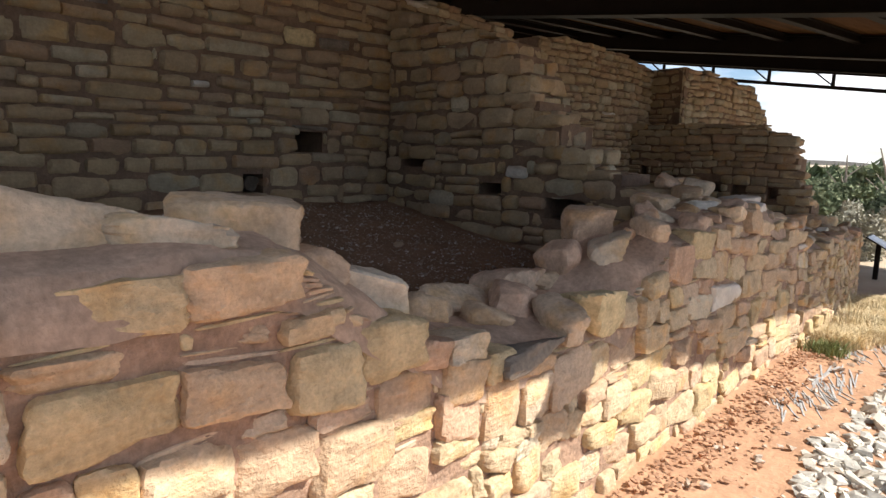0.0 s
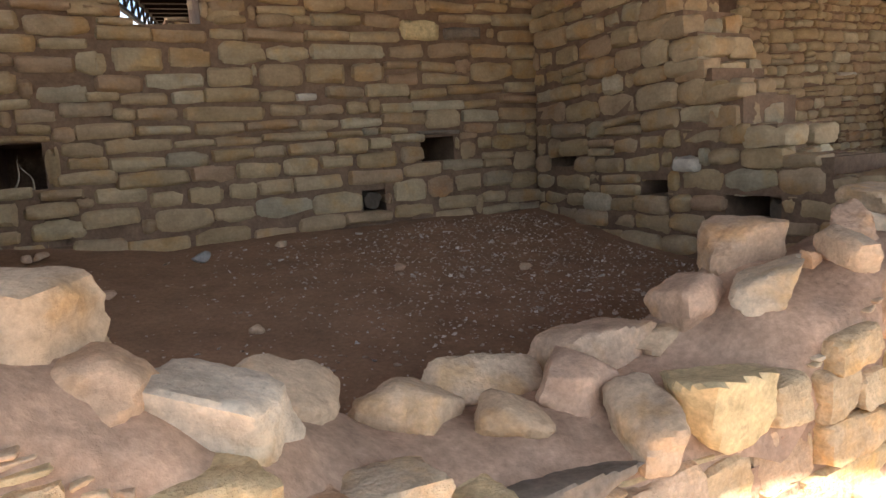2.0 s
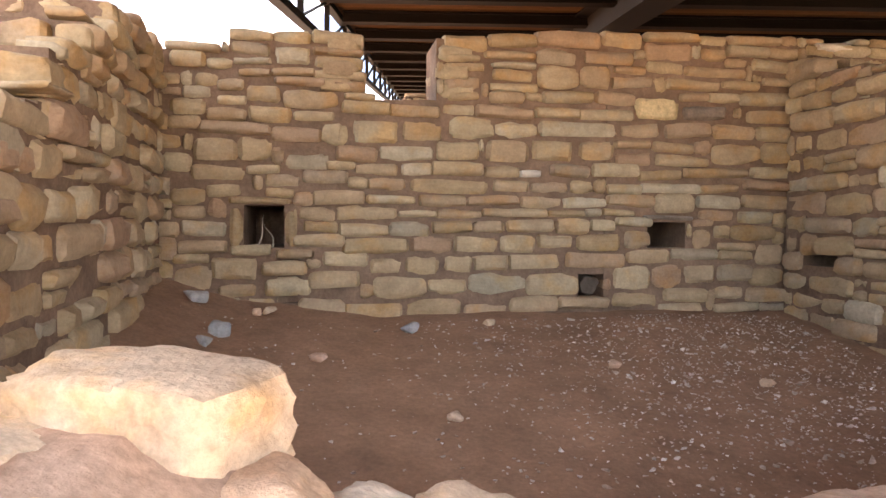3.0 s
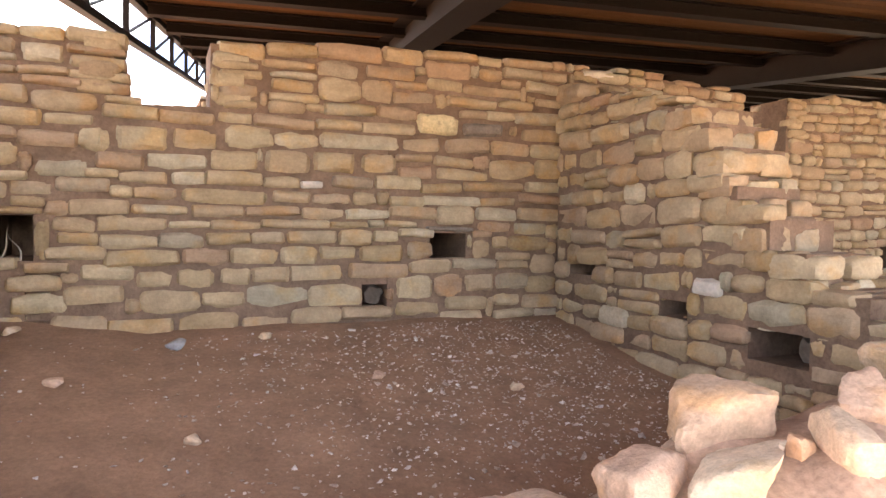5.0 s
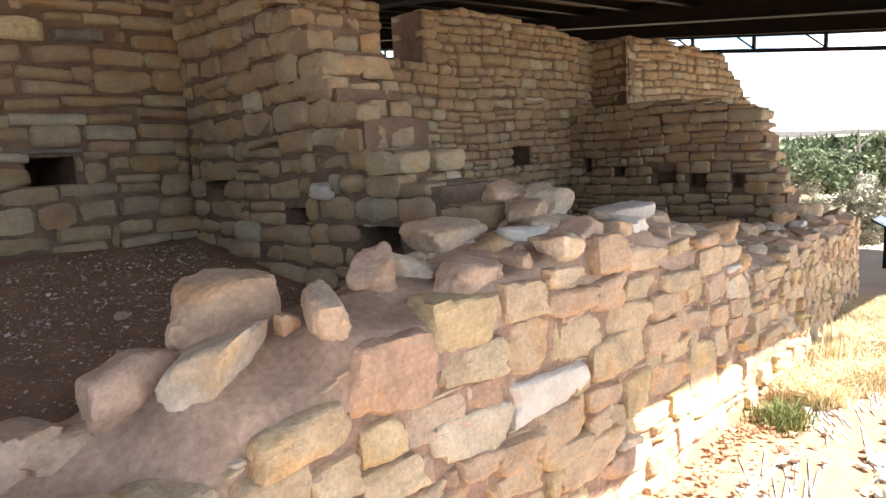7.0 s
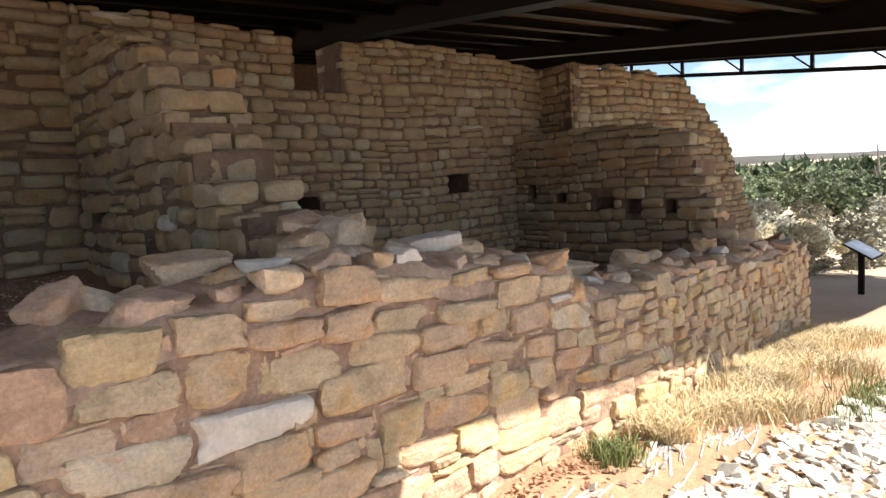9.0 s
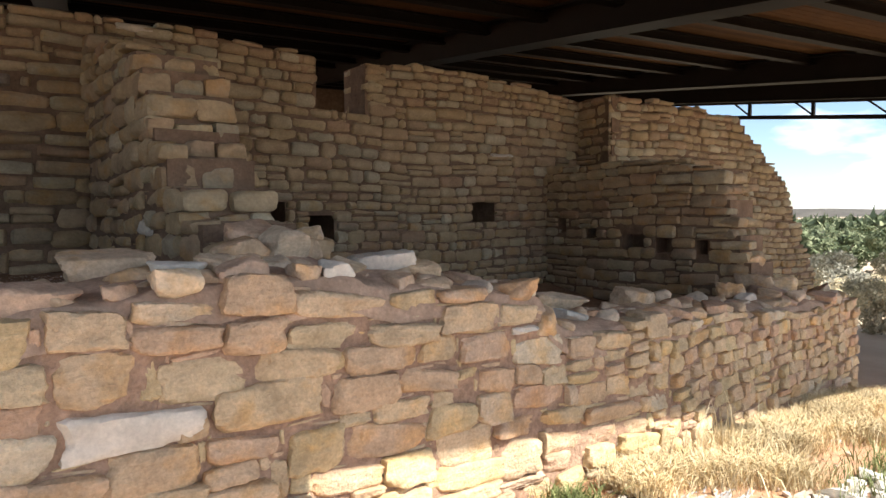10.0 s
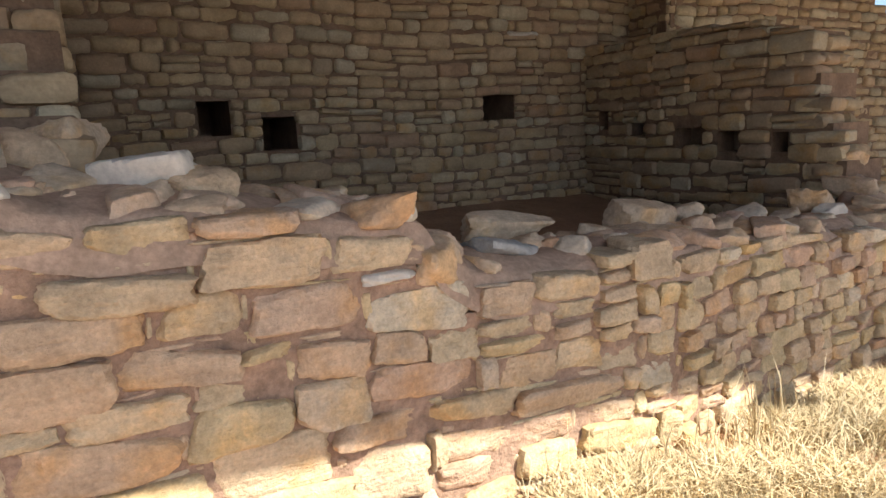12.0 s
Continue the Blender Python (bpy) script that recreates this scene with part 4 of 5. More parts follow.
def build_end_walls():
    v = Masonry("wall_end", "dusky sandstone end wall with a row of beam sockets", SET_BACK, M_STONE_MANY, 63, 260)
    top = lambda s: interp(END_TOP, 4.24 - s)
    holes = [(4.24 - 4.06, 4.24 - 3.95, 1.1, 1.27, 0.2), (4.24 - 3.66, 4.24 - 3.52, 1.04, 1.2, 0.2), (4.24 - 3.2, 4.24 - 2.94, 0.95, 1.1, 0.22), (4.24 - 2.8, 4.24 - 2.62, 0.92, 1.07, 0.22), (4.24 - 2.36, 4.24 - 2.24, 0.92, 1.06, 0.22)]
    laid = v.courses(-90, 9.33, 4.24, 2.4, 0.12, top, (0.075, 0.125), (0.14, 0.32), holes, gap=0.004, proud=0.018)
    v.core(-90, 9.33, 4.24, 2.4, 0.0, top, 0.45, holes)
    v.ends(laid, 0, lambda z: stepped_edge(END_TOP, z, 9.33), 0.45, depth=0.22, out=0.06)
    v.finish()
    j = Masonry("wall_jog", "short shaded return of the back wall", SET_BACK, M_STONE_MANY, 64, 60)
    j.courses(-90, 9.87, 4.24, 0.5, 1.6, lambda s: 2.66, (0.08, 0.13), (0.14, 0.3))
    j.core(-90, 9.87, 4.24, 0.5, 0.3, lambda s: 2.66, 0.4)
    j.finish()
    e = Masonry("wall_back_3", "tall sandstone back wall breaking off in a ragged end", SET_BACK, M_STONE_MANY, 65, 290)
    top = lambda s: interp(EAST_TOP, s) + 0.03 * math.sin(s * 9)
    laid = e.courses(-6.5, 9.87, 3.74, 4.4, -0.4, top, (0.08, 0.125), (0.14, 0.3), [(1.95, 2.08, 1.68, 1.78, 0.2)], gap=0.004, proud=0.022)
    e.core(-6.5, 9.87, 3.74, 4.4, -0.6, top, 0.42, [(1.95, 2.08, 1.68, 1.78, 0.2)])
    e.finish()
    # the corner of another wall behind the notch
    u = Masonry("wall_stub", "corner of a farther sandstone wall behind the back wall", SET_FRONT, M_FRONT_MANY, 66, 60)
    u.courses(0, 2.32, 6.3, 0.6, 1.9, lambda s: 2.62 + 0.1 * s, (0.07, 0.1), (0.12, 0.22))
    u.core(0, 2.32, 6.3, 0.6, 0.0, lambda s: 2.62 + 0.1 * s, 0.4)
    u.finish()


build_end_walls()


# ---- room floors ----
def floor_z(x, y, low=0.0):
    z = 0.46 + 0.165 * (y - 1.6) - low
    z += 0.10 * max(0.0, 1.9 - x) + (0.25 * max(0.0, 1.05 - x) if x < 1.05 else 0)
    return z


def build_floor(name, label, x0, x1, low):
    vs, fs = [], []
    n, m = 70, 60
    for j in range(m + 1):
        for i in range(n + 1):
            x, y = x0 + (x1 - x0) * i / n, 1.5 + 3.0 * j / m
            z = floor_z(x, y, low) + noise.noise(Vector((x * 1.3, y * 1.3, 3))) * 0.03 + noise.noise(Vector((x * 6, y * 6, 8))) * 0.008
            vs.append((x, y, z))
    for j in range(m):
        for i in range(n):
            a = j * (n + 1) + i
            fs.append((a, a + 1, a + n + 2, a + n + 1))
    tagged(new(name, mesh_from(name, vs, fs, M_FLOOR, smooth=True)), label, "floor", kind="structure")


build_floor("floor_1", "dark trodden earth floor strewn with pale chips", 0.6, 4.7, 0.0)
build_floor("floor_2", "dark trodden earth floor in deep shade", 5.0, 9.6, 0.38)


# ---- shelter roof: its own frame is turned against the walls ----
ROOF = pose(2.09, -0.94, 0, 0, 0, -11.3)
ROOF_SLOPE, RX0, RX1, RY1 = 0.124, -2.26, 14.3, 34.0
EAVE, EAVE_Y = 0.0995, 0.059


def rz(y):
    """Height of the beams' underside at y in the roof's frame."""
    return 2.626 + ROOF_SLOPE * y


def strip(vs, fs, p, q, w, h, up=Vector((0, 0, 1))):
    """A straight bar from p to q, w wide and h deep, hanging below the line."""
    p, q = Vector(p), Vector(q)
    side = (q - p).cross(up).normalized() * (w / 2)
    down = -up * h
    k = len(vs)
    for c in (p, q):
        vs += [tuple(c - side), tuple(c + side), tuple(c + side + down), tuple(c - side + down)]
    fs += [(k, k + 1, k + 2, k + 3), (k + 7, k + 6, k + 5, k + 4), (k, k + 4, k + 5, k + 1), (k + 1, k + 5, k + 6, k + 2), (k + 2, k + 6, k + 7, k + 3), (k + 3, k + 7, k + 4, k)]


def build_roof():
    deck = empty("ceiling", "dark shelter roof of timber boards under brown sheeting", "roof", kind="structure")
    deck.matrix_world = ROOF
    vs, fs = [], []
    y, w = -0.2, 0.15
    while y < RY1:
        k = len(vs)
        for x in (RX0, max(RX0 + 0.3, min(RX1, (y - EAVE_Y) / EAVE))):
            vs += [(x, y, rz(y) + 0.42), (x, y + w - 0.006, rz(y + w) + 0.42), (x, y + w - 0.006, rz(y + w) + 0.46), (x, y, rz(y) + 0.46)]
        fs += [(k, k + 1, k + 2, k + 3), (k + 7, k + 6, k + 5, k + 4), (k, k + 4, k + 5, k + 1), (k + 1, k + 5, k + 6, k + 2), (k + 2, k + 6, k + 7, k + 3), (k + 3, k + 7, k + 4, k)]
        y += w
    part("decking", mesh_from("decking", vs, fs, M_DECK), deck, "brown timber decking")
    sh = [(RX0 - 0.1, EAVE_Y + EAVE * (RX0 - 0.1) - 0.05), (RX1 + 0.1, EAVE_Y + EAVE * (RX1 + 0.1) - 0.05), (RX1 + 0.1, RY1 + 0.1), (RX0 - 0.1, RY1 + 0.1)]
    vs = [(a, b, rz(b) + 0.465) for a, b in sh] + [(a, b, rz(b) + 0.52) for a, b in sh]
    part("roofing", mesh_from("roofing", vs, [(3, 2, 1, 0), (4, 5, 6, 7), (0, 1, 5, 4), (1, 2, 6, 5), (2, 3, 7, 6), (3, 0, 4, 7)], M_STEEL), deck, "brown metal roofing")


def i_beam(name, label, p, q, width, height):
    ob = empty(name, label, "beam", group="roof beams")
    ob.matrix_world = ROOF
    p, q = Vector(p), Vector(q)
    for nm, drop, w, h in (("top_flange", 0.0, width, 0.025), ("web", 0.025, 0.02, height - 0.05), ("bottom_flange", height - 0.025, width, 0.025)):
        vs, fs = [], []
        off = Vector((0, 0, drop))
        strip(vs, fs, p - off, q - off, w, h)
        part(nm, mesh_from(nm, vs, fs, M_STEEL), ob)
    return ob


def truss(name, label, p, q, height, panel, lean=1.0):
    """An open-web edge truss: chords, posts and slanting webs."""
    ob = empty(name, label, "truss", group="roof edge trusses")
    ob.matrix_world = ROOF
    p, q = Vector(p), Vector(q)
    n = max(2, round((q - p).length / panel))
    dn = Vector((0, 0, -height))
    for nm, off in (("top_chord", Vector((0, 0, 0))), ("bottom_chord", dn)):
        vs, fs = [], []
        strip(vs, fs, p + off, q + off, 0.10, 0.08)
        part(nm, mesh_from(nm, vs, fs, M_STEEL), ob)
    along = (q - p).normalized()
    for i in range(n + 1):
        a = p.lerp(q, i / n)
        vs, fs = [], []
        strip(vs, fs, a, a + dn, 0.06, 0.06, up=along)
        part("post", mesh_from("post", vs, fs, M_STEEL), ob)
        if i < n:
            b = p.lerp(q, (i + lean) / n)
            vs, fs = [], []
            strip(vs, fs, b - Vector((0, 0, 0.03)), a + dn, 0.05, 0.05, up=along)
            part("web_strut", mesh_from("web_strut", vs, fs, M_STEEL), ob)
    return ob


def build_light_block():
    # added walls, not a known part: they darken the notches and the interior
    vs, fs = [], []
    add_box(vs, fs, (0.2, 24.0, -1.0), (RX1, 24.3, rz(24.0) + 0.4))
    add_box(vs, fs, (13.0, 15.0, -1.0), (13.2, 24.0, rz(9.0) + 0.4))
    ob = new("wall_rear", mesh_from("wall_rear", vs, fs, M_MORTAR))
    ob.matrix_world = ROOF
    tagged(ob, "plain added wall behind the rooms that keeps out sky and daylight", "wall", kind="structure")


build_light_block()
build_roof()
for bx in (1.1, 6.75, 12.3):
    i_beam("roof_beam", "deep brown steel I-beam carrying the shelter roof", (bx, EAVE * bx + 0.2, rz(EAVE * bx + 0.2) + 0.40), (bx, RY1 - 0.1, rz(RY1 - 0.1) + 0.40), 0.36, 0.42)
for k in range(24):
    py = 0.4 + 1.4 * k
    i_beam("roof_purlin", "brown steel purlin under the roof boards", (RX0 + 0.1, py, rz(py) + 0.415), (min(RX1 - 0.1, py / EAVE - 0.3), py, rz(py) + 0.415), 0.14, 0.16)
i_beam("edge_beam", "deep brown steel edge beam above the truss", (RX1, EAVE * RX1, rz(EAVE * RX1) + 0.44), (RX1, RY1, rz(RY1) + 0.44), 0.34, 0.58)
truss("edge_truss", "slender brown steel edge truss below the roof edge", (RX1 + 0.1, EAVE * RX1, rz(EAVE * RX1) - 0.1), (RX1 + 0.1, RY1 - 0.2, rz(RY1 - 0.2) - 0.1), 0.33, 1.5, 0.3)
truss("edge_truss", "brown steel lattice truss along the roof's open edge", (RX0, EAVE * RX0, rz(EAVE * RX0) + 0.41), (RX0, RY1 - 0.2, rz(RY1 - 0.2) + 0.41), 0.5, 1.6, 1.0)


# ---- loose and capping stones on the front wall ----
BEDDED = []


def capstone(x, y, z, sx, sy, sz, turn=0.0, tip=0.0, lean=0.0, seed=1, mat=None, label="weathered tan sandstone rock bedded on the wall top", n=11, bevel=0.1):
    rng = random.Random(seed)
    squared = n >= 18
    big = max(sx, sy)
    me = block_mesh("capstone", rng, mat or M_CAP, (sx, sy, sz), 11 if big > 0.15 else 7, 1.5 / bevel, rng.choice((5, 6, 7)) if squared else rng.choice((8, 9, 10)), 0.14 if squared else 0.26, 0.085, (0.66, 0.9) if squared else (0.54, 0.82))
    ob = new("capstone", me)
    yy = y + face_y(x) - FRONT_Y
    ob.matrix_world = pose(x, yy, z - 0.012, tip, lean, turn)
    BEDDED.append((x, yy, z - sz * 0.22, 0.62 * (sx * sy) ** 0.5))
    return tagged(ob, label, "stone", group="stones on the wall top")


SLAB = "flat weathered sandstone slab on the wall top"
ANGULAR = "angular broken sandstone block on the wall top"
# the high pile at the wall's start
capstone(0.72, 1.48, 1.245, 0.54, 0.38, 0.20, 8, 0, 3, 101, label=SLAB, n=20)
capstone(0.98, 1.35, 1.225, 0.29, 0.25, 0.075, -28, -6, 4, 102, label=SLAB, n=18)
capstone(1.21, 1.45, 1.205, 0.34, 0.26, 0.17, -32, 0, 6, 103, label="pale flat-topped block on the wall top", n=20)
capstone(0.30, 1.38, 1.225, 0.48, 0.38, 0.16, 14, 0, 0, 106, label=SLAB, n=18)
capstone(1.35, 1.36, 1.09, 0.23, 0.20, 0.15, -38, 0, 10, 108, label="reddish sandstone rock bedded on the wall top")
capstone(1.54, 1.34, 1.01, 0.29, 0.23, 0.15, -32, 0, 16, 109, label="smooth pale boulder leaning on the wall top", n=34, bevel=0.14)
capstone(1.70, 1.50, 0.94, 0.24, 0.20, 0.17, -15, 0, 10, 110)
# the low dip
capstone(1.99, 1.50, 0.86, 0.264, 0.198, 0.121, 24, 8, 6, 113)
capstone(2.25, 1.60, 0.84, 0.363, 0.220, 0.132, 4, 0, 3, 114)
capstone(2.17, 1.38, 0.83, 0.187, 0.165, 0.099, -30, 12, 0, 115)
capstone(2.39, 1.42, 0.84, 0.220, 0.198, 0.132, 30, 0, -6, 116)
capstone(2.62, 1.61, 0.84, 0.352, 0.264, 0.187, 12, 0, -6, 117, n=18)
capstone(2.42, 1.22, 0.80, 0.14, 0.26, 0.15, -24, 14, 0, 118, label="long rounded tan stone set on edge", n=20, bevel=0.16)
capstone(2.62, 1.19, 0.82, 0.28, 0.26, 0.19, -22, 6, 6, 119, M_YELLOW, "large squared yellowish block on the wall top", 26)
capstone(2.84, 1.55, 0.85, 0.297, 0.220, 0.143, -10, 0, 6, 120)
capstone(2.12, 1.20, 0.74, 0.42, 0.2, 0.09, 6, -10, 0, 121, M_DARK, "dark lichen-stained slab bedded in mortar", 18)
# the rise
capstone(2.95, 1.54, 0.95, 0.33, 0.23, 0.18, 14, 0, -10, 122, label=ANGULAR)
capstone(3.21, 1.56, 1.07, 0.33, 0.24, 0.20, -14, 0, 4, 123, label="large peaked sandstone boulder on the wall top", n=12)
capstone(3.06, 1.36, 1.0, 0.27, 0.19, 0.17, 30, 0, -8, 124, label=ANGULAR)
capstone(3.25, 1.35, 1.03, 0.065, 0.06, 0.10, 10, 0, 0, 125, label="small upright squared stone in the mortar", n=30, bevel=0.06)
capstone(3.32, 1.28, 1.07, 0.11, 0.22, 0.15, -24, 20, 0, 126, label=ANGULAR)
capstone(3.64, 1.44, 1.10, 0.22, 0.14, 0.13, 32, 0, -14, 127, label=ANGULAR)
capstone(4.12, 1.60, 1.14, 0.33, 0.24, 0.13, -6, 0, 2, 128, label=SLAB, n=24)
capstone(4.60, 1.60, 1.17, 0.28, 0.2, 0.14, 20, 0, 0, 131)
capstone(4.15, 1.42, 1.11, 0.17, 0.14, 0.08, 8, 0, 0, 132)
capstone(4.30, 1.40, 1.13, 0.2, 0.14, 0.08, -16, 0, 6, 133, M_WHITE, "whitish weathered slab on the wall top")
capstone(4.44, 1.38, 1.14, 0.14, 0.14, 0.10, 40, 0, 0, 134)
capstone(4.22, 1.19, 1.11, 0.17, 0.15, 0.10, 12, 0, 0, 135)
capstone(4.48, 1.25, 1.13, 0.2, 0.18, 0.10, -10, 6, 0, 136)
capstone(4.82, 1.62, 1.18, 0.22, 0.24, 0.2, 28, 0, 10, 137, label=ANGULAR)
capstone(4.84, 1.25, 1.11, 0.15, 0.14, 0.09, 0, 0, 0, 138, M_WHITE, "chalky white-faced stone on the wall top")
capstone(5.02, 1.45, 1.1, 0.18, 0.16, 0.1, 24, 0, 0, 139)
capstone(5.20, 1.45, 1.11, 0.30, 0.2, 0.13, -30, 0, -14, 340, M_WHITE, "white-crusted broken rock on the wall top")
capstone(5.34, 1.36, 1.06, 0.2, 0.16, 0.13, 14, 0, 0, 141, M_STONE_FRONT, "rounded reddish brown rock on the wall top", 12)
capstone(5.5, 1.5, 1.0, 0.2, 0.18, 0.1, 50, 0, 0, 142)
capstone(5.72, 1.42, 0.98, 0.24, 0.2, 0.1, 8, 0, 12, 143, label=SLAB)
capstone(5.88, 1.28, 0.92, 0.13, 0.18, 0.13, 0, 10, 0, 144)
# the low far stretch
capstone(5.97, 1.21, 0.80, 0.2, 0.2, 0.16, 12, 0, 10, 158)
capstone(6.02, 1.34, 0.82, 0.2, 0.22, 0.12, 40, 0, 22, 145)
capstone(6.50, 1.56, 0.79, 0.40, 0.2, 0.16, -4, 0, 4, 146, label=ANGULAR)
capstone(6.32, 1.38, 0.76, 0.3, 0.24, 0.09, -12, -10, 8, 147, M_GREY, "grey-brown tilted slab on the wall top")
capstone(6.9, 1.5, 0.74, 0.17, 0.15, 0.1, 20, 0, 0, 148)
capstone(7.26, 1.56, 0.76, 0.38, 0.22, 0.17, 10, 0, 6, 149, label=ANGULAR)
capstone(7.58, 1.55, 0.73, 0.17, 0.16, 0.16, 40, 0, 20, 150)
capstone(7.45, 1.42, 0.71, 0.16, 0.16, 0.12, 0, 0, 0, 151)
capstone(7.37, 1.22, 0.69, 0.24, 0.14, 0.09, -10, 0, 0, 152)
capstone(8.15, 1.55, 0.68, 0.2, 0.18, 0.12, 15, 0, 0, 153)
capstone(8.85, 1.56, 0.67, 0.48, 0.26, 0.17, 5, 0, 6, 154, label=ANGULAR)
capstone(8.75, 1.42, 0.64, 0.22, 0.16, 0.1, -20, 0, 0, 155, M_WHITE, "pale slab on the wall top")
capstone(9.2, 1.4, 0.63, 0.24, 0.2, 0.12, 30, 0, 0, 156)
capstone(9.5, 1.3, 0.6, 0.3, 0.26, 0.12, -10, 0, 0, 157, label=SLAB)
_r = random.Random(77)
for i in range(150):
    x = _r.uniform(3.75, 10.6)
    y = FRONT_Y + _r.uniform(0.1, 0.48)
    k = _r.uniform(0.07, 0.18)
    capstone(x, y, front_top(x) + 0.04 + k * 0.12, k * _r.uniform(1, 1.6), k * _r.uniform(0.9, 1.3), k * _r.uniform(0.5, 0.8), _r.uniform(0, 180), _r.uniform(-10, 10), _r.uniform(-10, 10), 200 + i, label="small rubble stone bedded on the wall top")
# tumbled stones where the cross wall and the end wall die into the front wall
for i, (x, y, z, k) in enumerate(((4.75, 1.78, 1.24, 0.2), (4.95, 1.74, 1.18, 0.18), (5.05, 1.9, 1.2, 0.22), (9.45, 1.62, 0.72, 0.28), (9.7, 1.5, 0.66, 0.24), (9.5, 1.72, 0.85, 0.24), (10.2, 1.35, 0.56, 0.22), (9.75, 1.7, 0.8, 0.22))):
    capstone(x, y, z, k * 1.3, k, k * 0.7, 30 * i, 5, 8, 260 + i, label="tumbled sandstone block where two walls meet")


def build_mortar_bed():
    """Uneven mortar over the wall's top, smeared up round the bedded stones."""
    vs, fs = [], []
    n, m = 420, 18
    for i in range(n + 1):
        x = FRONT_X0 + (FRONT_X1 - FRONT_X0) * i / n
        near = [c for c in BEDDED if abs(c[0] - x) < 0.5]
        for j in range(m + 1):
            f = j / m
            y = face_y(x) + 0.03 + f * 0.49
            z = front_top(x) + 0.05 * math.sin(f * math.pi) + 0.03 * f + noise.noise(Vector((x * 3.2, y * 4, 1))) * 0.035 + noise.noise(Vector((x * 9, y * 9, 4))) * 0.014 + noise.noise(Vector((x * 26, y * 26, 7))) * 0.006 - 0.012
            for cx, cy, low, r in near:
                k = math.exp(-((x - cx) ** 2 + (y - cy) ** 2) / (r * r))
                z = max(z, z + (low - z) * min(1.0, k * 1.15)) if low > z else z
            if j == 0:
                y, z = y - 0.006, z - 0.11
            elif j == m:
                z -= 0.04
            vs.append((x, y, z))
    for i in range(n):
        for j in range(m):
            a = i * (m + 1) + j
            fs.append((a, a + m + 1, a + m + 2, a + 1))
    part("mortar_bed", mesh_from("mortar_bed", vs, fs, M_CAPMUD, smooth=True), WALL_FRONT, "pinkish smeared mortar bed")


build_mortar_bed()

# ---- loose pieces in the rooms ----
def floor_stone(x, y, sx, sz, seed, mat, label):
    ob = new("loose_stone", rock_mesh("loose_stone", random.Random(seed), (sx, sx * 0.8, sz), mat, n=14, bevel=0.08))
    ob.matrix_world = pose(x, y, floor_z(x, y) + sz * 0.3, 4, 3, seed * 37 % 180)
    return tagged(ob, label, "stone", group="stones on the room floor")


GREYL = "small grey limestone block lying on the earth floor"
floor_stone(2.02, 4.12, 0.11, 0.07, 301, M_GREY, GREYL)
floor_stone(0.86, 4.25, 0.14, 0.07, 302, M_GREY, GREYL)
floor_stone(1.03, 3.86, 0.12, 0.09, 303, M_GREY, GREYL)
floor_stone(0.98, 3.66, 0.10, 0.06, 304, M_GREY, GREYL)
PINKL = "small pinkish sandstone lump lying on the earth floor"
for i, (x, y) in enumerate(((2.02, 3.02), (2.5, 4.2), (2.95, 3.5), (1.25, 4.3), (1.18, 4.25), (3.6, 3.2), (1.5, 3.6))):
    floor_stone(x, y, 0.07 + 0.012 * (i % 4), 0.045, 310 + i, M_CAP, PINKL)


def scatter(name, label, n, where, size, mat, seed, flat=0.6, variants=8):
    """Many small stones as one object."""
    rng = random.Random(seed)
    base = [rock_mesh("pebble", rng, (1, 1, flat), mat, n=9, bevel=0) for _ in range(variants)]
    shapes = [(np.array([v.co[:] for v in b.vertices]), [tuple(p.vertices) for p in b.polygons]) for b in base]
    for b in base:
        bpy.data.meshes.remove(b)
    vs, fs, k = [], [], 0
    for _ in range(n):
        p = where(rng)
        if p is None:
            continue
        co, faces = shapes[rng.randrange(variants)]
        s = size(rng)
        m = Euler((rng.uniform(-0.4, 0.4), rng.uniform(-0.4, 0.4), rng.uniform(0, 6.3))).to_matrix()
        c = co * np.array((s * rng.uniform(0.8, 1.5), s, s)) @ np.array(m).T + np.array(p) + np.array((0, 0, s * flat * 0.25))
        vs += [tuple(v) for v in c]
        fs += [tuple(k + i for i in f) for f in faces]
        k += len(c)
    return tagged(new(name, mesh_from(name, vs, fs, mat)), label, "gravel", kind="stuff")


def chip_place(rng):
    x, y = rng.uniform(0.8, 4.5), rng.uniform(1.7, 4.3)
    dens = min(1.0, max(0.06, (x - 1.7) * 0.55))
    return (x, y, floor_z(x, y) + noise.noise(Vector((x * 1.3, y * 1.3, 3))) * 0.03 + 0.002) if rng.random() < dens else None


scatter("floor_chips", "fine pale stone chips strewn over the earth floor", 9000, chip_place, lambda r: 0.006 + 0.012 * r.random() ** 2.5, M_CHIP, 5, 0.5)
scatter("floor_pebbles", "pale pebbles strewn over the earth floor", 420, chip_place, lambda r: r.uniform(0.014, 0.034), M_CHIP, 6, 0.5)

# log ends and twigs left in the sockets
def log_end(x, y, z, r, length, turn, label):
    bm = bmesh.new()
    bmesh.ops.create_cone(bm, cap_ends=True, segments=14, radius1=r, radius2=r * 0.9, depth=length)
    for v in bm.verts:
        v.co.x *= 1 + 0.45 * noise.noise(v.co * 26)
        v.co.y *= 1 + 0.45 * noise.noise(v.co * 26 + Vector((5, 0, 0)))
    bmesh.ops.bevel(bm, geom=bm.edges[:], offset=r * 0.08, segments=1, affect="EDGES")
    me = bpy.data.meshes.new("log_end")
    bm.to_mesh(me)
    bm.free()
    me.materials.append(M_LOG)
    ob = new("log_end", me)
    ob.matrix_world = pose(x, y, z, 90, 0, turn)
    return tagged(ob, label, "log", group="beam ends in the walls")


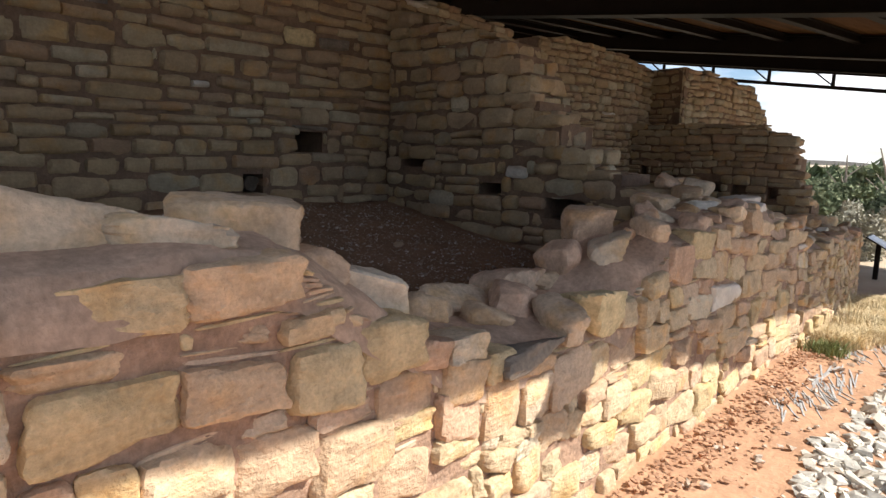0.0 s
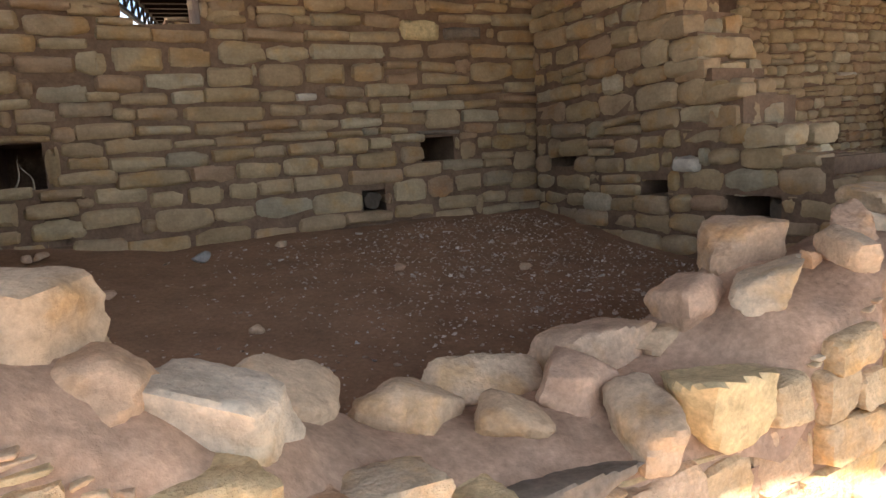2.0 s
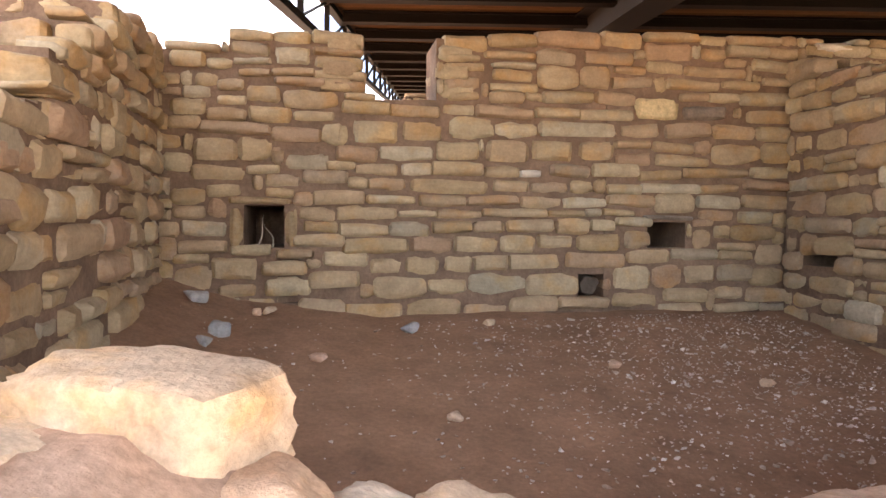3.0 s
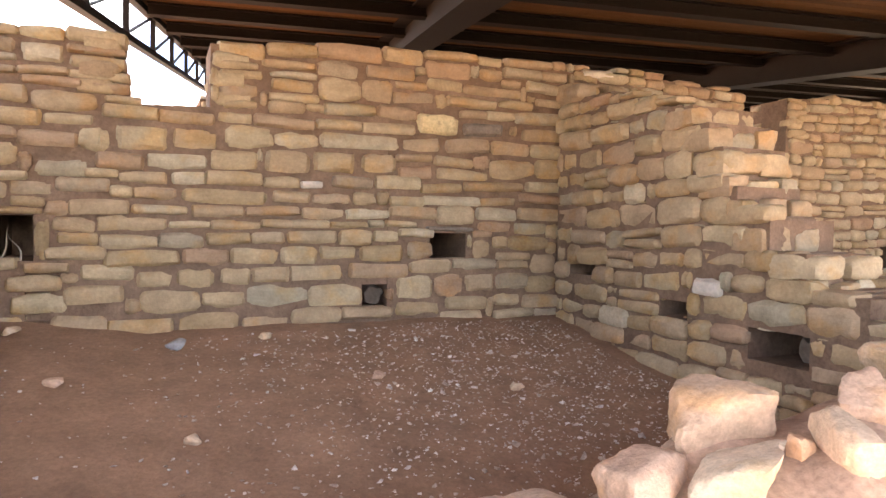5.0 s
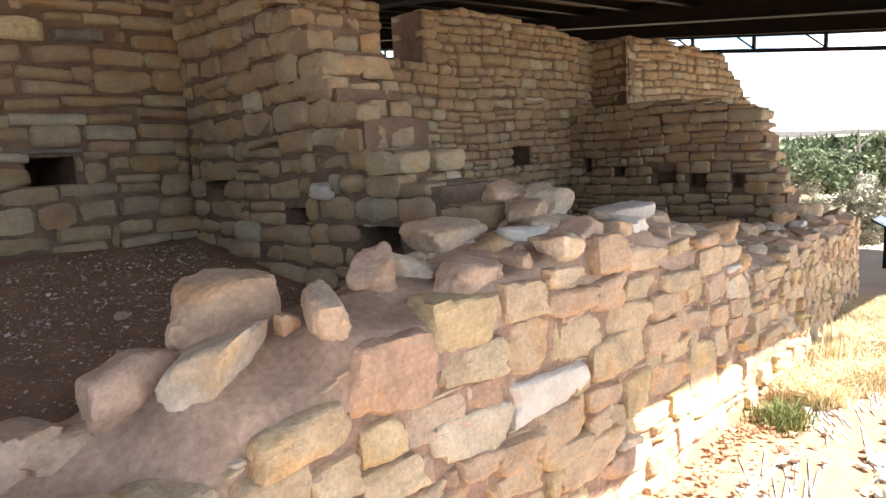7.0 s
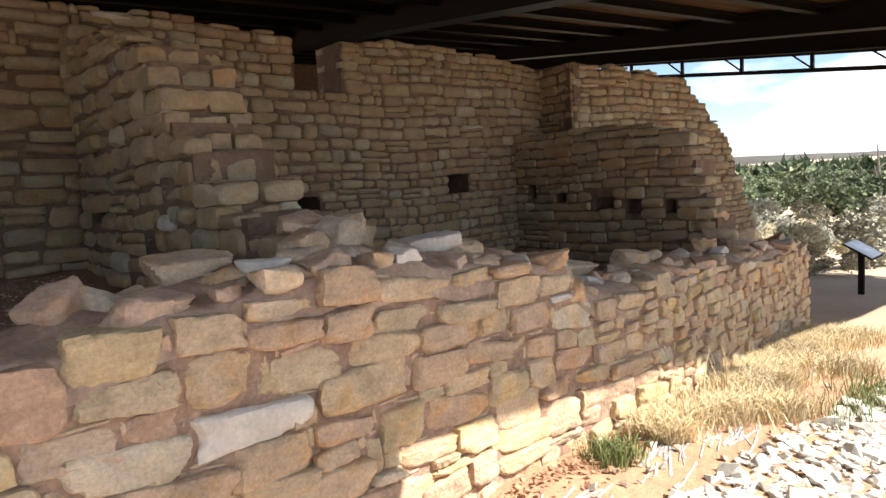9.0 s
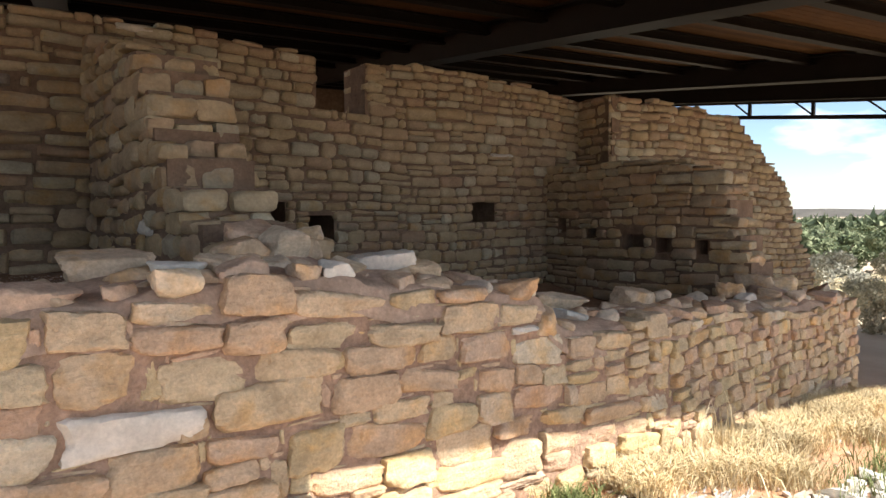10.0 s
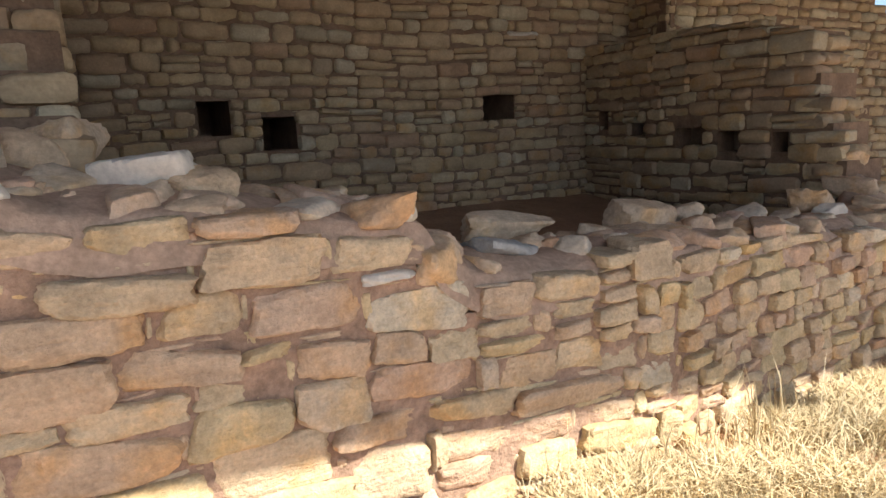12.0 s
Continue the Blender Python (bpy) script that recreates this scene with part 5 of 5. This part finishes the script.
def twig(x, y, z, length, turn, tilt, label):
    vs, fs = [], []
    n, m = 6, 5
    for i in range(n + 1):
        t = i / n
        r = 0.006 * (1.1 - t)
        bx, by = 0.012 * math.sin(t * 5), 0.008 * math.cos(t * 7)
        vs += [(bx + r * math.cos(2 * math.pi * k / m), by + r * math.sin(2 * math.pi * k / m), length * t) for k in range(m)]
    for i in range(n):
        for k in range(m):
            fs.append((i * m + k, i * m + (k + 1) % m, (i + 1) * m + (k + 1) % m, (i + 1) * m + k))
    ob = new("twig", mesh_from("twig", vs, fs, M_TWIG, smooth=True))
    ob.matrix_world = pose(x, y, z, 0, tilt, turn)
    return tagged(ob, label, "twig", group="twigs in the wall niche")


M_TWIG = material("bleached_twig", [(0.0, (0.42, 0.36, 0.28)), (1.0, (0.55, 0.48, 0.40))], grain=80, blotch=20)
twig(1.16, back_y(1.2) + 0.05, 1.33, 0.2, 10, 16, "thin bleached twig propped in a wall niche")
twig(1.26, back_y(1.2) + 0.08, 1.33, 0.16, 40, -22, "thin bleached twig propped in a wall niche")
log_end(3.245, back_y(3.24) + 0.13, 1.10, 0.07, 0.16, 0, "weathered round beam end rotting in its socket")
log_end(4.86, 2.44, 0.97, 0.06, 0.2, 90, "dark weathered beam end in a wall socket")


# ---- ground outside: gravel bed, clods, liner, grass ----
def gz(x, y):
    return ground_z(x, y)


def gravel_place(rng):
    x = rng.uniform(1.6, 9.5)
    y = rng.uniform(-1.6, 0.75)
    lim = 0.58 - 0.05 * max(0.0, x - 3.6) + 0.10 * noise.noise(Vector((x * 1.4, 0, 3)))
    if y > lim:
        return None
    return (x, y, gz(x, y))


scatter("gravel_bed", "bed of pale angular crushed limestone beside the path", 11000, gravel_place, lambda r: 0.03 + 0.05 * r.random() ** 1.6, M_GRAVEL, 11, 0.55)
scatter("gravel_lumps", "larger pale limestone lumps in the gravel bed", 420, gravel_place, lambda r: r.uniform(0.08, 0.13), M_GRAVEL, 12, 0.6)
scatter("soil_clods", "crumbling brown clods of soil along the wall foot", 800, lambda r: (lambda x, d: (x, 1.08 - d, gz(x, 1.0 - d) + 0.02))(r.uniform(1.5, 6.0), abs(r.gauss(0, 0.13))), lambda r: r.uniform(0.01, 0.034), material("crumbly_brown_soil", [(0.0, (0.36, 0.205, 0.13)), (1.0, (0.47, 0.29, 0.185))], vary="island"), 13, 0.6)
scatter("fallen_spalls", "scattered sandstone spalls on the bare soil", 160, lambda r: (lambda x, y: (x, y, gz(x, y) + 0.01))(r.uniform(2.2, 9.4), r.uniform(0.3, 1.0)), lambda r: r.uniform(0.015, 0.05), M_CHIP, 14, 0.5)


def build_liner():
    """Torn strips of weathered landscape liner between soil and gravel."""
    rng = random.Random(8)
    mats = ((4.55, 0.84, 0.3), (4.85, 0.76, 0.55), (5.2, 0.74, 0.2), (6.1, 0.76, 0.35), (6.6, 0.66, 0.25))
    for i in range(110):
        cx, cy, turn = mats[i % 5]
        x, y = cx + rng.gauss(0, 0.16), cy + rng.gauss(0, 0.07)
        a = turn + rng.gauss(0, 0.13)
        L, w = rng.uniform(0.12, 0.34), rng.uniform(0.005, 0.014)
        vs, fs = [], []
        for k in range(5):
            t = k / 4 - 0.5
            px, py = x + math.cos(a) * L * t, y + math.sin(a) * L * t
            z = gz(px, py) + 0.002
            nx, ny = -math.sin(a) * w / 2, math.cos(a) * w / 2
            vs += [(px - nx, py - ny, z), (px + nx, py + ny, z + 0.003), (px + nx, py + ny, z - 0.015), (px - nx, py - ny, z - 0.015)]
            if k:
                b = 4 * k
                for q in range(4):
                    fs.append((b - 4 + q, b - 4 + (q + 1) % 4, b + (q + 1) % 4, b + q))
        tagged(new("liner_strip", mesh_from("liner_strip", vs, fs, M_FABRIC)), "torn flat strip of weathered grey ground liner", "liner", group="torn liner strips")


build_liner()


def blades(name, label, n, where, height, mat, seed, spread=0.5, width=0.004):
    rng = random.Random(seed)
    vs, fs = [], []
    for _ in range(n):
        p = where(rng)
        if p is None:
            continue
        x, y, z = p
        h = height(rng)
        a, l = rng.uniform(0, 6.28), h * spread * rng.uniform(0.3, 1.3)
        dx, dy = math.cos(a) * l, math.sin(a) * l
        w = width * rng.uniform(0.7, 1.4)
        b = rng.uniform(0, 3.14)
        wx, wy = math.cos(b) * w, math.sin(b) * w
        k = len(vs)
        vs += [(x - wx, y - wy, z), (x + wx, y + wy, z), (x + dx * 0.4 + wx * 0.8, y + dy * 0.4 + wy * 0.8, z + h * 0.62), (x + dx * 0.4 - wx * 0.8, y + dy * 0.4 - wy * 0.8, z + h * 0.62), (x + dx, y + dy, z + h * (1 - 0.25 * spread))]
        fs += [(k, k + 1, k + 2, k + 3), (k + 3, k + 2, k + 4)]
    return tagged(new(name, mesh_from(name, vs, fs, mat)), label, "grass", kind="stuff")


TUFTS = [(5.95 + 0.31 * i, 0.86 + 0.06 * (i % 3) - 0.02 + (BEND * max(0, 0.31 * i - 1.05)) - (0.3 if i % 5 == 4 else 0), 0.15 + 0.012 * i) for i in range(15)]


def tuft_place(rng):
    x, y, r = rng.choice(TUFTS)
    x, y = x + rng.gauss(0, r * 0.6), y + rng.gauss(0, r * 0.5)
    if y > face_y(x) - 0.02 or x < 6.22 + 1.2 * max(0.0, 0.8 - y):
        return None
    return (x, y, gz(x, y) - 0.01)


blades("dry_grass", "tufts of dry golden grass along the wall foot", 42000, tuft_place, lambda r: r.uniform(0.03, 0.19), M_STRAW, 21, 0.8, 0.0026)
blades("green_grass", "green blades at the edge of a dry tuft", 1300, lambda r: (lambda x, y: (x, y, gz(x, y)))(5.86 + r.gauss(0, 0.07), 0.93 + r.gauss(0, 0.06)) if r.random() < 0.6 else (lambda x, y: (x, y, gz(x, y)))(7.9 + r.gauss(0, 0.35), 0.3 + r.gauss(0, 0.1)), lambda r: r.uniform(0.05, 0.15), M_GREENGRASS, 22, 0.6, 0.003)
blades("seed_stalks", "thin dry seed stalks standing against the wall", 60, lambda r: (r.uniform(6.1, 7.6), r.uniform(0.85, 1.04), -0.15), lambda r: r.uniform(0.25, 0.46), M_STRAW, 23, 0.25, 0.0022)


# ---- beyond the wall: sign, brush, trees, hill ----
def build_sign(x, y):
    ob = empty("information_sign", "low slanted information panel on a dark steel post", "sign", (x, y, gz(x, y) - 0.06))
    m = bevelled_box("post", (0.075, 0.075, 0.66), M_STEEL, 0.008)
    part("post", m, ob, "", pose(0, 0, 0.33))
    panel = part("panel", bevelled_box("panel", (0.62, 0.42, 0.02), M_STEEL, 0.006), ob, "pale weathered panel in a thin frame", pose(0, -0.02, 0.69, 30, 0, 0))
    pale = material("faded_panel_print", [(0.0, (0.55, 0.58, 0.62)), (1.0, (0.68, 0.70, 0.72))], rough=0.25, bump=0.05, grain=20, blotch=3, vary=2.0)
    part("printed_face", bevelled_box("printed_face", (0.58, 0.38, 0.006), pale, 0.001), panel, "faded pale print", pose(0, 0, 0.0125))
    return ob


build_sign(13.6, 1.62)


def foliage_mesh(name, rng, size, n, leaf, mat, lumps=7, hollow=0.35):
    """A crown of many small leaf sprays gathered in uneven lumps."""
    vs, fs = [], []
    ls = [(Vector((rng.gauss(0, 0.28), rng.gauss(0, 0.28), rng.uniform(0.12, 0.85))), rng.uniform(0.16, 0.34)) for _ in range(lumps)]
    for _ in range(n):
        c, r = rng.choice(ls)
        d = Vector((rng.gauss(0, 1), rng.gauss(0, 1), rng.gauss(0, 1))).normalized() * r * rng.uniform(hollow, 1.1)
        p = c + d
        p = Vector((p.x * size[0], p.y * size[1], max(0.02, p.z) * size[2]))
        t = Vector((rng.gauss(0, 1), rng.gauss(0, 1), rng.gauss(0.5, 1))).normalized()
        u = t.orthogonal().normalized()
        l = leaf * rng.uniform(0.6, 1.5)
        k = len(vs)
        vs += [tuple(p - u * l * 0.35), tuple(p + t * l * 0.9 - u * l * 0.1), tuple(p + u * l * 0.35), tuple(p - t * l * 0.5)]
        fs += [(k, k + 3, k + 2, k + 1)]
    return mesh_from(name, vs, fs, mat)


def stem_mesh(name, rng, height, r, mat, limbs=5, top=0.0):
    bm = bmesh.new()
    def limb(a, b, r0, r1):
        d = (b - a)
        m = Matrix.Translation((a + b) / 2) @ d.to_track_quat("Z", "Y").to_matrix().to_4x4()
        bmesh.ops.create_cone(bm, cap_ends=True, segments=7, radius1=r0, radius2=r1, depth=d.length, matrix=m)
    mid = Vector((rng.uniform(-0.1, 0.1) * height, rng.uniform(-0.1, 0.1) * height, height * 0.5))
    tip = Vector((rng.uniform(-0.15, 0.15) * height, rng.uniform(-0.15, 0.15) * height, height))
    limb(Vector((0, 0, -0.1)), mid, r, r * 0.7)
    limb(mid, tip, r * 0.7, r * 0.25)
    for i in range(limbs):
        a = mid.lerp(tip, rng.uniform(-0.6, 0.8)) if i % 2 else Vector((0, 0, 0)).lerp(mid, rng.uniform(0.3, 1))
        an = rng.uniform(0, 6.28)
        b = a + Vector((math.cos(an), math.sin(an), rng.uniform(0.3, 1.2))) * height * rng.uniform(0.2, 0.4)
        limb(a, b, r * 0.4, r * 0.12)
    me = bpy.data.meshes.new(name)
    bm.to_mesh(me)
    bm.free()
    me.materials.append(mat)
    return me


def far_z(x, y):
    far = max(0.0, math.hypot(x - 5, y) - 25)
    return ground_z(x, y) - min(far * 0.012, 6.0) + noise.noise(Vector((x * 0.006, y * 0.006, 2))) * min(far * 0.008, 5.0)


M_BARK = material("grey_bark", [(0.0, (0.20, 0.17, 0.14)), (1.0, (0.30, 0.26, 0.22))], grain=60, blotch=10)


def plant_kind(name, label, category, group, size, n, leaf, mat, count, where, seed, stem=None, kinds=3):
    rng = random.Random(seed)
    protos = []
    for i in range(count):
        x, y = where(rng)
        s = rng.uniform(0.65, 1.35)
        m = pose(x, y, far_z(x, y) - 0.02, 0, 0, rng.uniform(0, 360)) @ Matrix.Scale(s, 4)
        if len(protos) < kinds:
            ob = empty(name, label, category, group=group)
            if stem:
                part("trunk", stem_mesh("trunk", rng, stem[0], stem[1], M_BARK), ob)
            part("crown", foliage_mesh("crown", rng, size, n, leaf, mat), ob)
            protos.append(ob)
        else:
            ob = copy_thing(rng.choice(protos), Matrix())
        ob.matrix_world = m


def fan(r0, r1, a0, a1):
    def place(rng):
        a, r = radians(rng.uniform(a0, a1)), r0 + (r1 - r0) * rng.random() ** 0.8
        return 9.0 + r * math.cos(a), 1.0 + r * math.sin(a)
    return place


plant_kind("sagebrush", "grey-leaved bushy sagebrush on the open plain", "bush", "sagebrush beyond the ruin", (0.9, 0.9, 0.75), 2600, 0.05, M_SAGE, 70, fan(6.5, 22, -10, 50), 41, (0.45, 0.03))
plant_kind("rabbitbrush", "pale straw-coloured dry rabbitbrush", "bush", "rabbitbrush beyond the ruin", (0.8, 0.8, 0.65), 2200, 0.04, M_RABBIT, 20, fan(6, 16, -12, 30), 42, (0.35, 0.025))
plant_kind("juniper_tree", "dense dark green juniper tree on the plain", "tree", "junipers beyond the ruin", (1.7, 1.7, 1.3), 5200, 0.10, M_JUNIPER, 110, fan(19, 75, -14, 50), 43, (1.2, 0.1), 4)


# unseen junipers added south of the path to cut low skylight on the walls
plant_kind("juniper_tree", "dense dark green juniper tree on the plain", "tree", "junipers beyond the ruin", (2.2, 2.2, 2.0), 3000, 0.16, M_JUNIPER, 70, lambda r: (r.uniform(-35, 40), r.uniform(-40, -13)), 47, (1.6, 0.12), 3)


def build_far_wood():
    rng = random.Random(45)
    base = [foliage_mesh("clump", rng, (2.6, 2.6, 1.9), 160, 0.7, M_JUNIPER, 5) for _ in range(4)]
    shapes = [(np.array([v.co[:] for v in b.vertices]), [tuple(p.vertices) for p in b.polygons]) for b in base]
    vs, fs, k = [], [], 0
    for _ in range(4200):
        # full circle; the unseen southern arc also holds back low skylight
        a, r = radians(rng.uniform(-180, 180)), 70 + 650 * rng.random() ** 1.7
        x, y = 9 + r * math.cos(a), r * math.sin(a)
        co, faces = shapes[rng.randrange(4)]
        c = co * rng.uniform(0.8, 1.5) + np.array((x, y, far_z(x, y) - 0.1))
        vs += [tuple(v) for v in c]
        fs += [tuple(k + i for i in f) for f in faces]
        k += len(c)
    tagged(new("far_woodland", mesh_from("far_woodland", vs, fs, M_JUNIPER)), "dark band of distant juniper woodland on the plain", "woodland", kind="stuff")


build_far_wood()


def dead_tree(x, y, h, seed):
    ob = empty("dead_tree", "bare grey dead juniper snag", "tree", (x, y, far_z(x, y)), group="dead snags")
    part("trunk", stem_mesh("trunk", random.Random(seed), h, 0.09, M_BARK, 6), ob)


dead_tree(34, 5.6, 2.7, 3)
dead_tree(33, 4.0, 3.0, 9)


def build_hill():
    vs, fs = [], []
    n = 60
    for i in range(n + 1):
        a = radians(8 + 75 * i / n)
        h = 18 * math.sin(math.pi * min(1.0, i / n * 1.05)) ** 0.7 + 2 * noise.noise(Vector((i * 0.35, 0, 0)))
        for r, z in ((1500, -12), (1650, h * 0.8), (1900, h), (2300, -12)):
            vs.append((r * math.cos(a), r * math.sin(a), z))
    for i in range(n):
        for j in range(3):
            k = i * 4 + j
            fs.append((k, k + 4, k + 5, k + 1))
    tagged(new("backdrop_hill", mesh_from("backdrop_hill", vs, fs, material("dark_scrub_hill", [(0.0, (0.07, 0.065, 0.06)), (1.0, (0.11, 0.10, 0.085))], grain=0.5, blotch=0.02, vary=0.01), smooth=True)), "low dark scrub-covered ridge on the horizon", "hill", kind="structure")


build_hill()
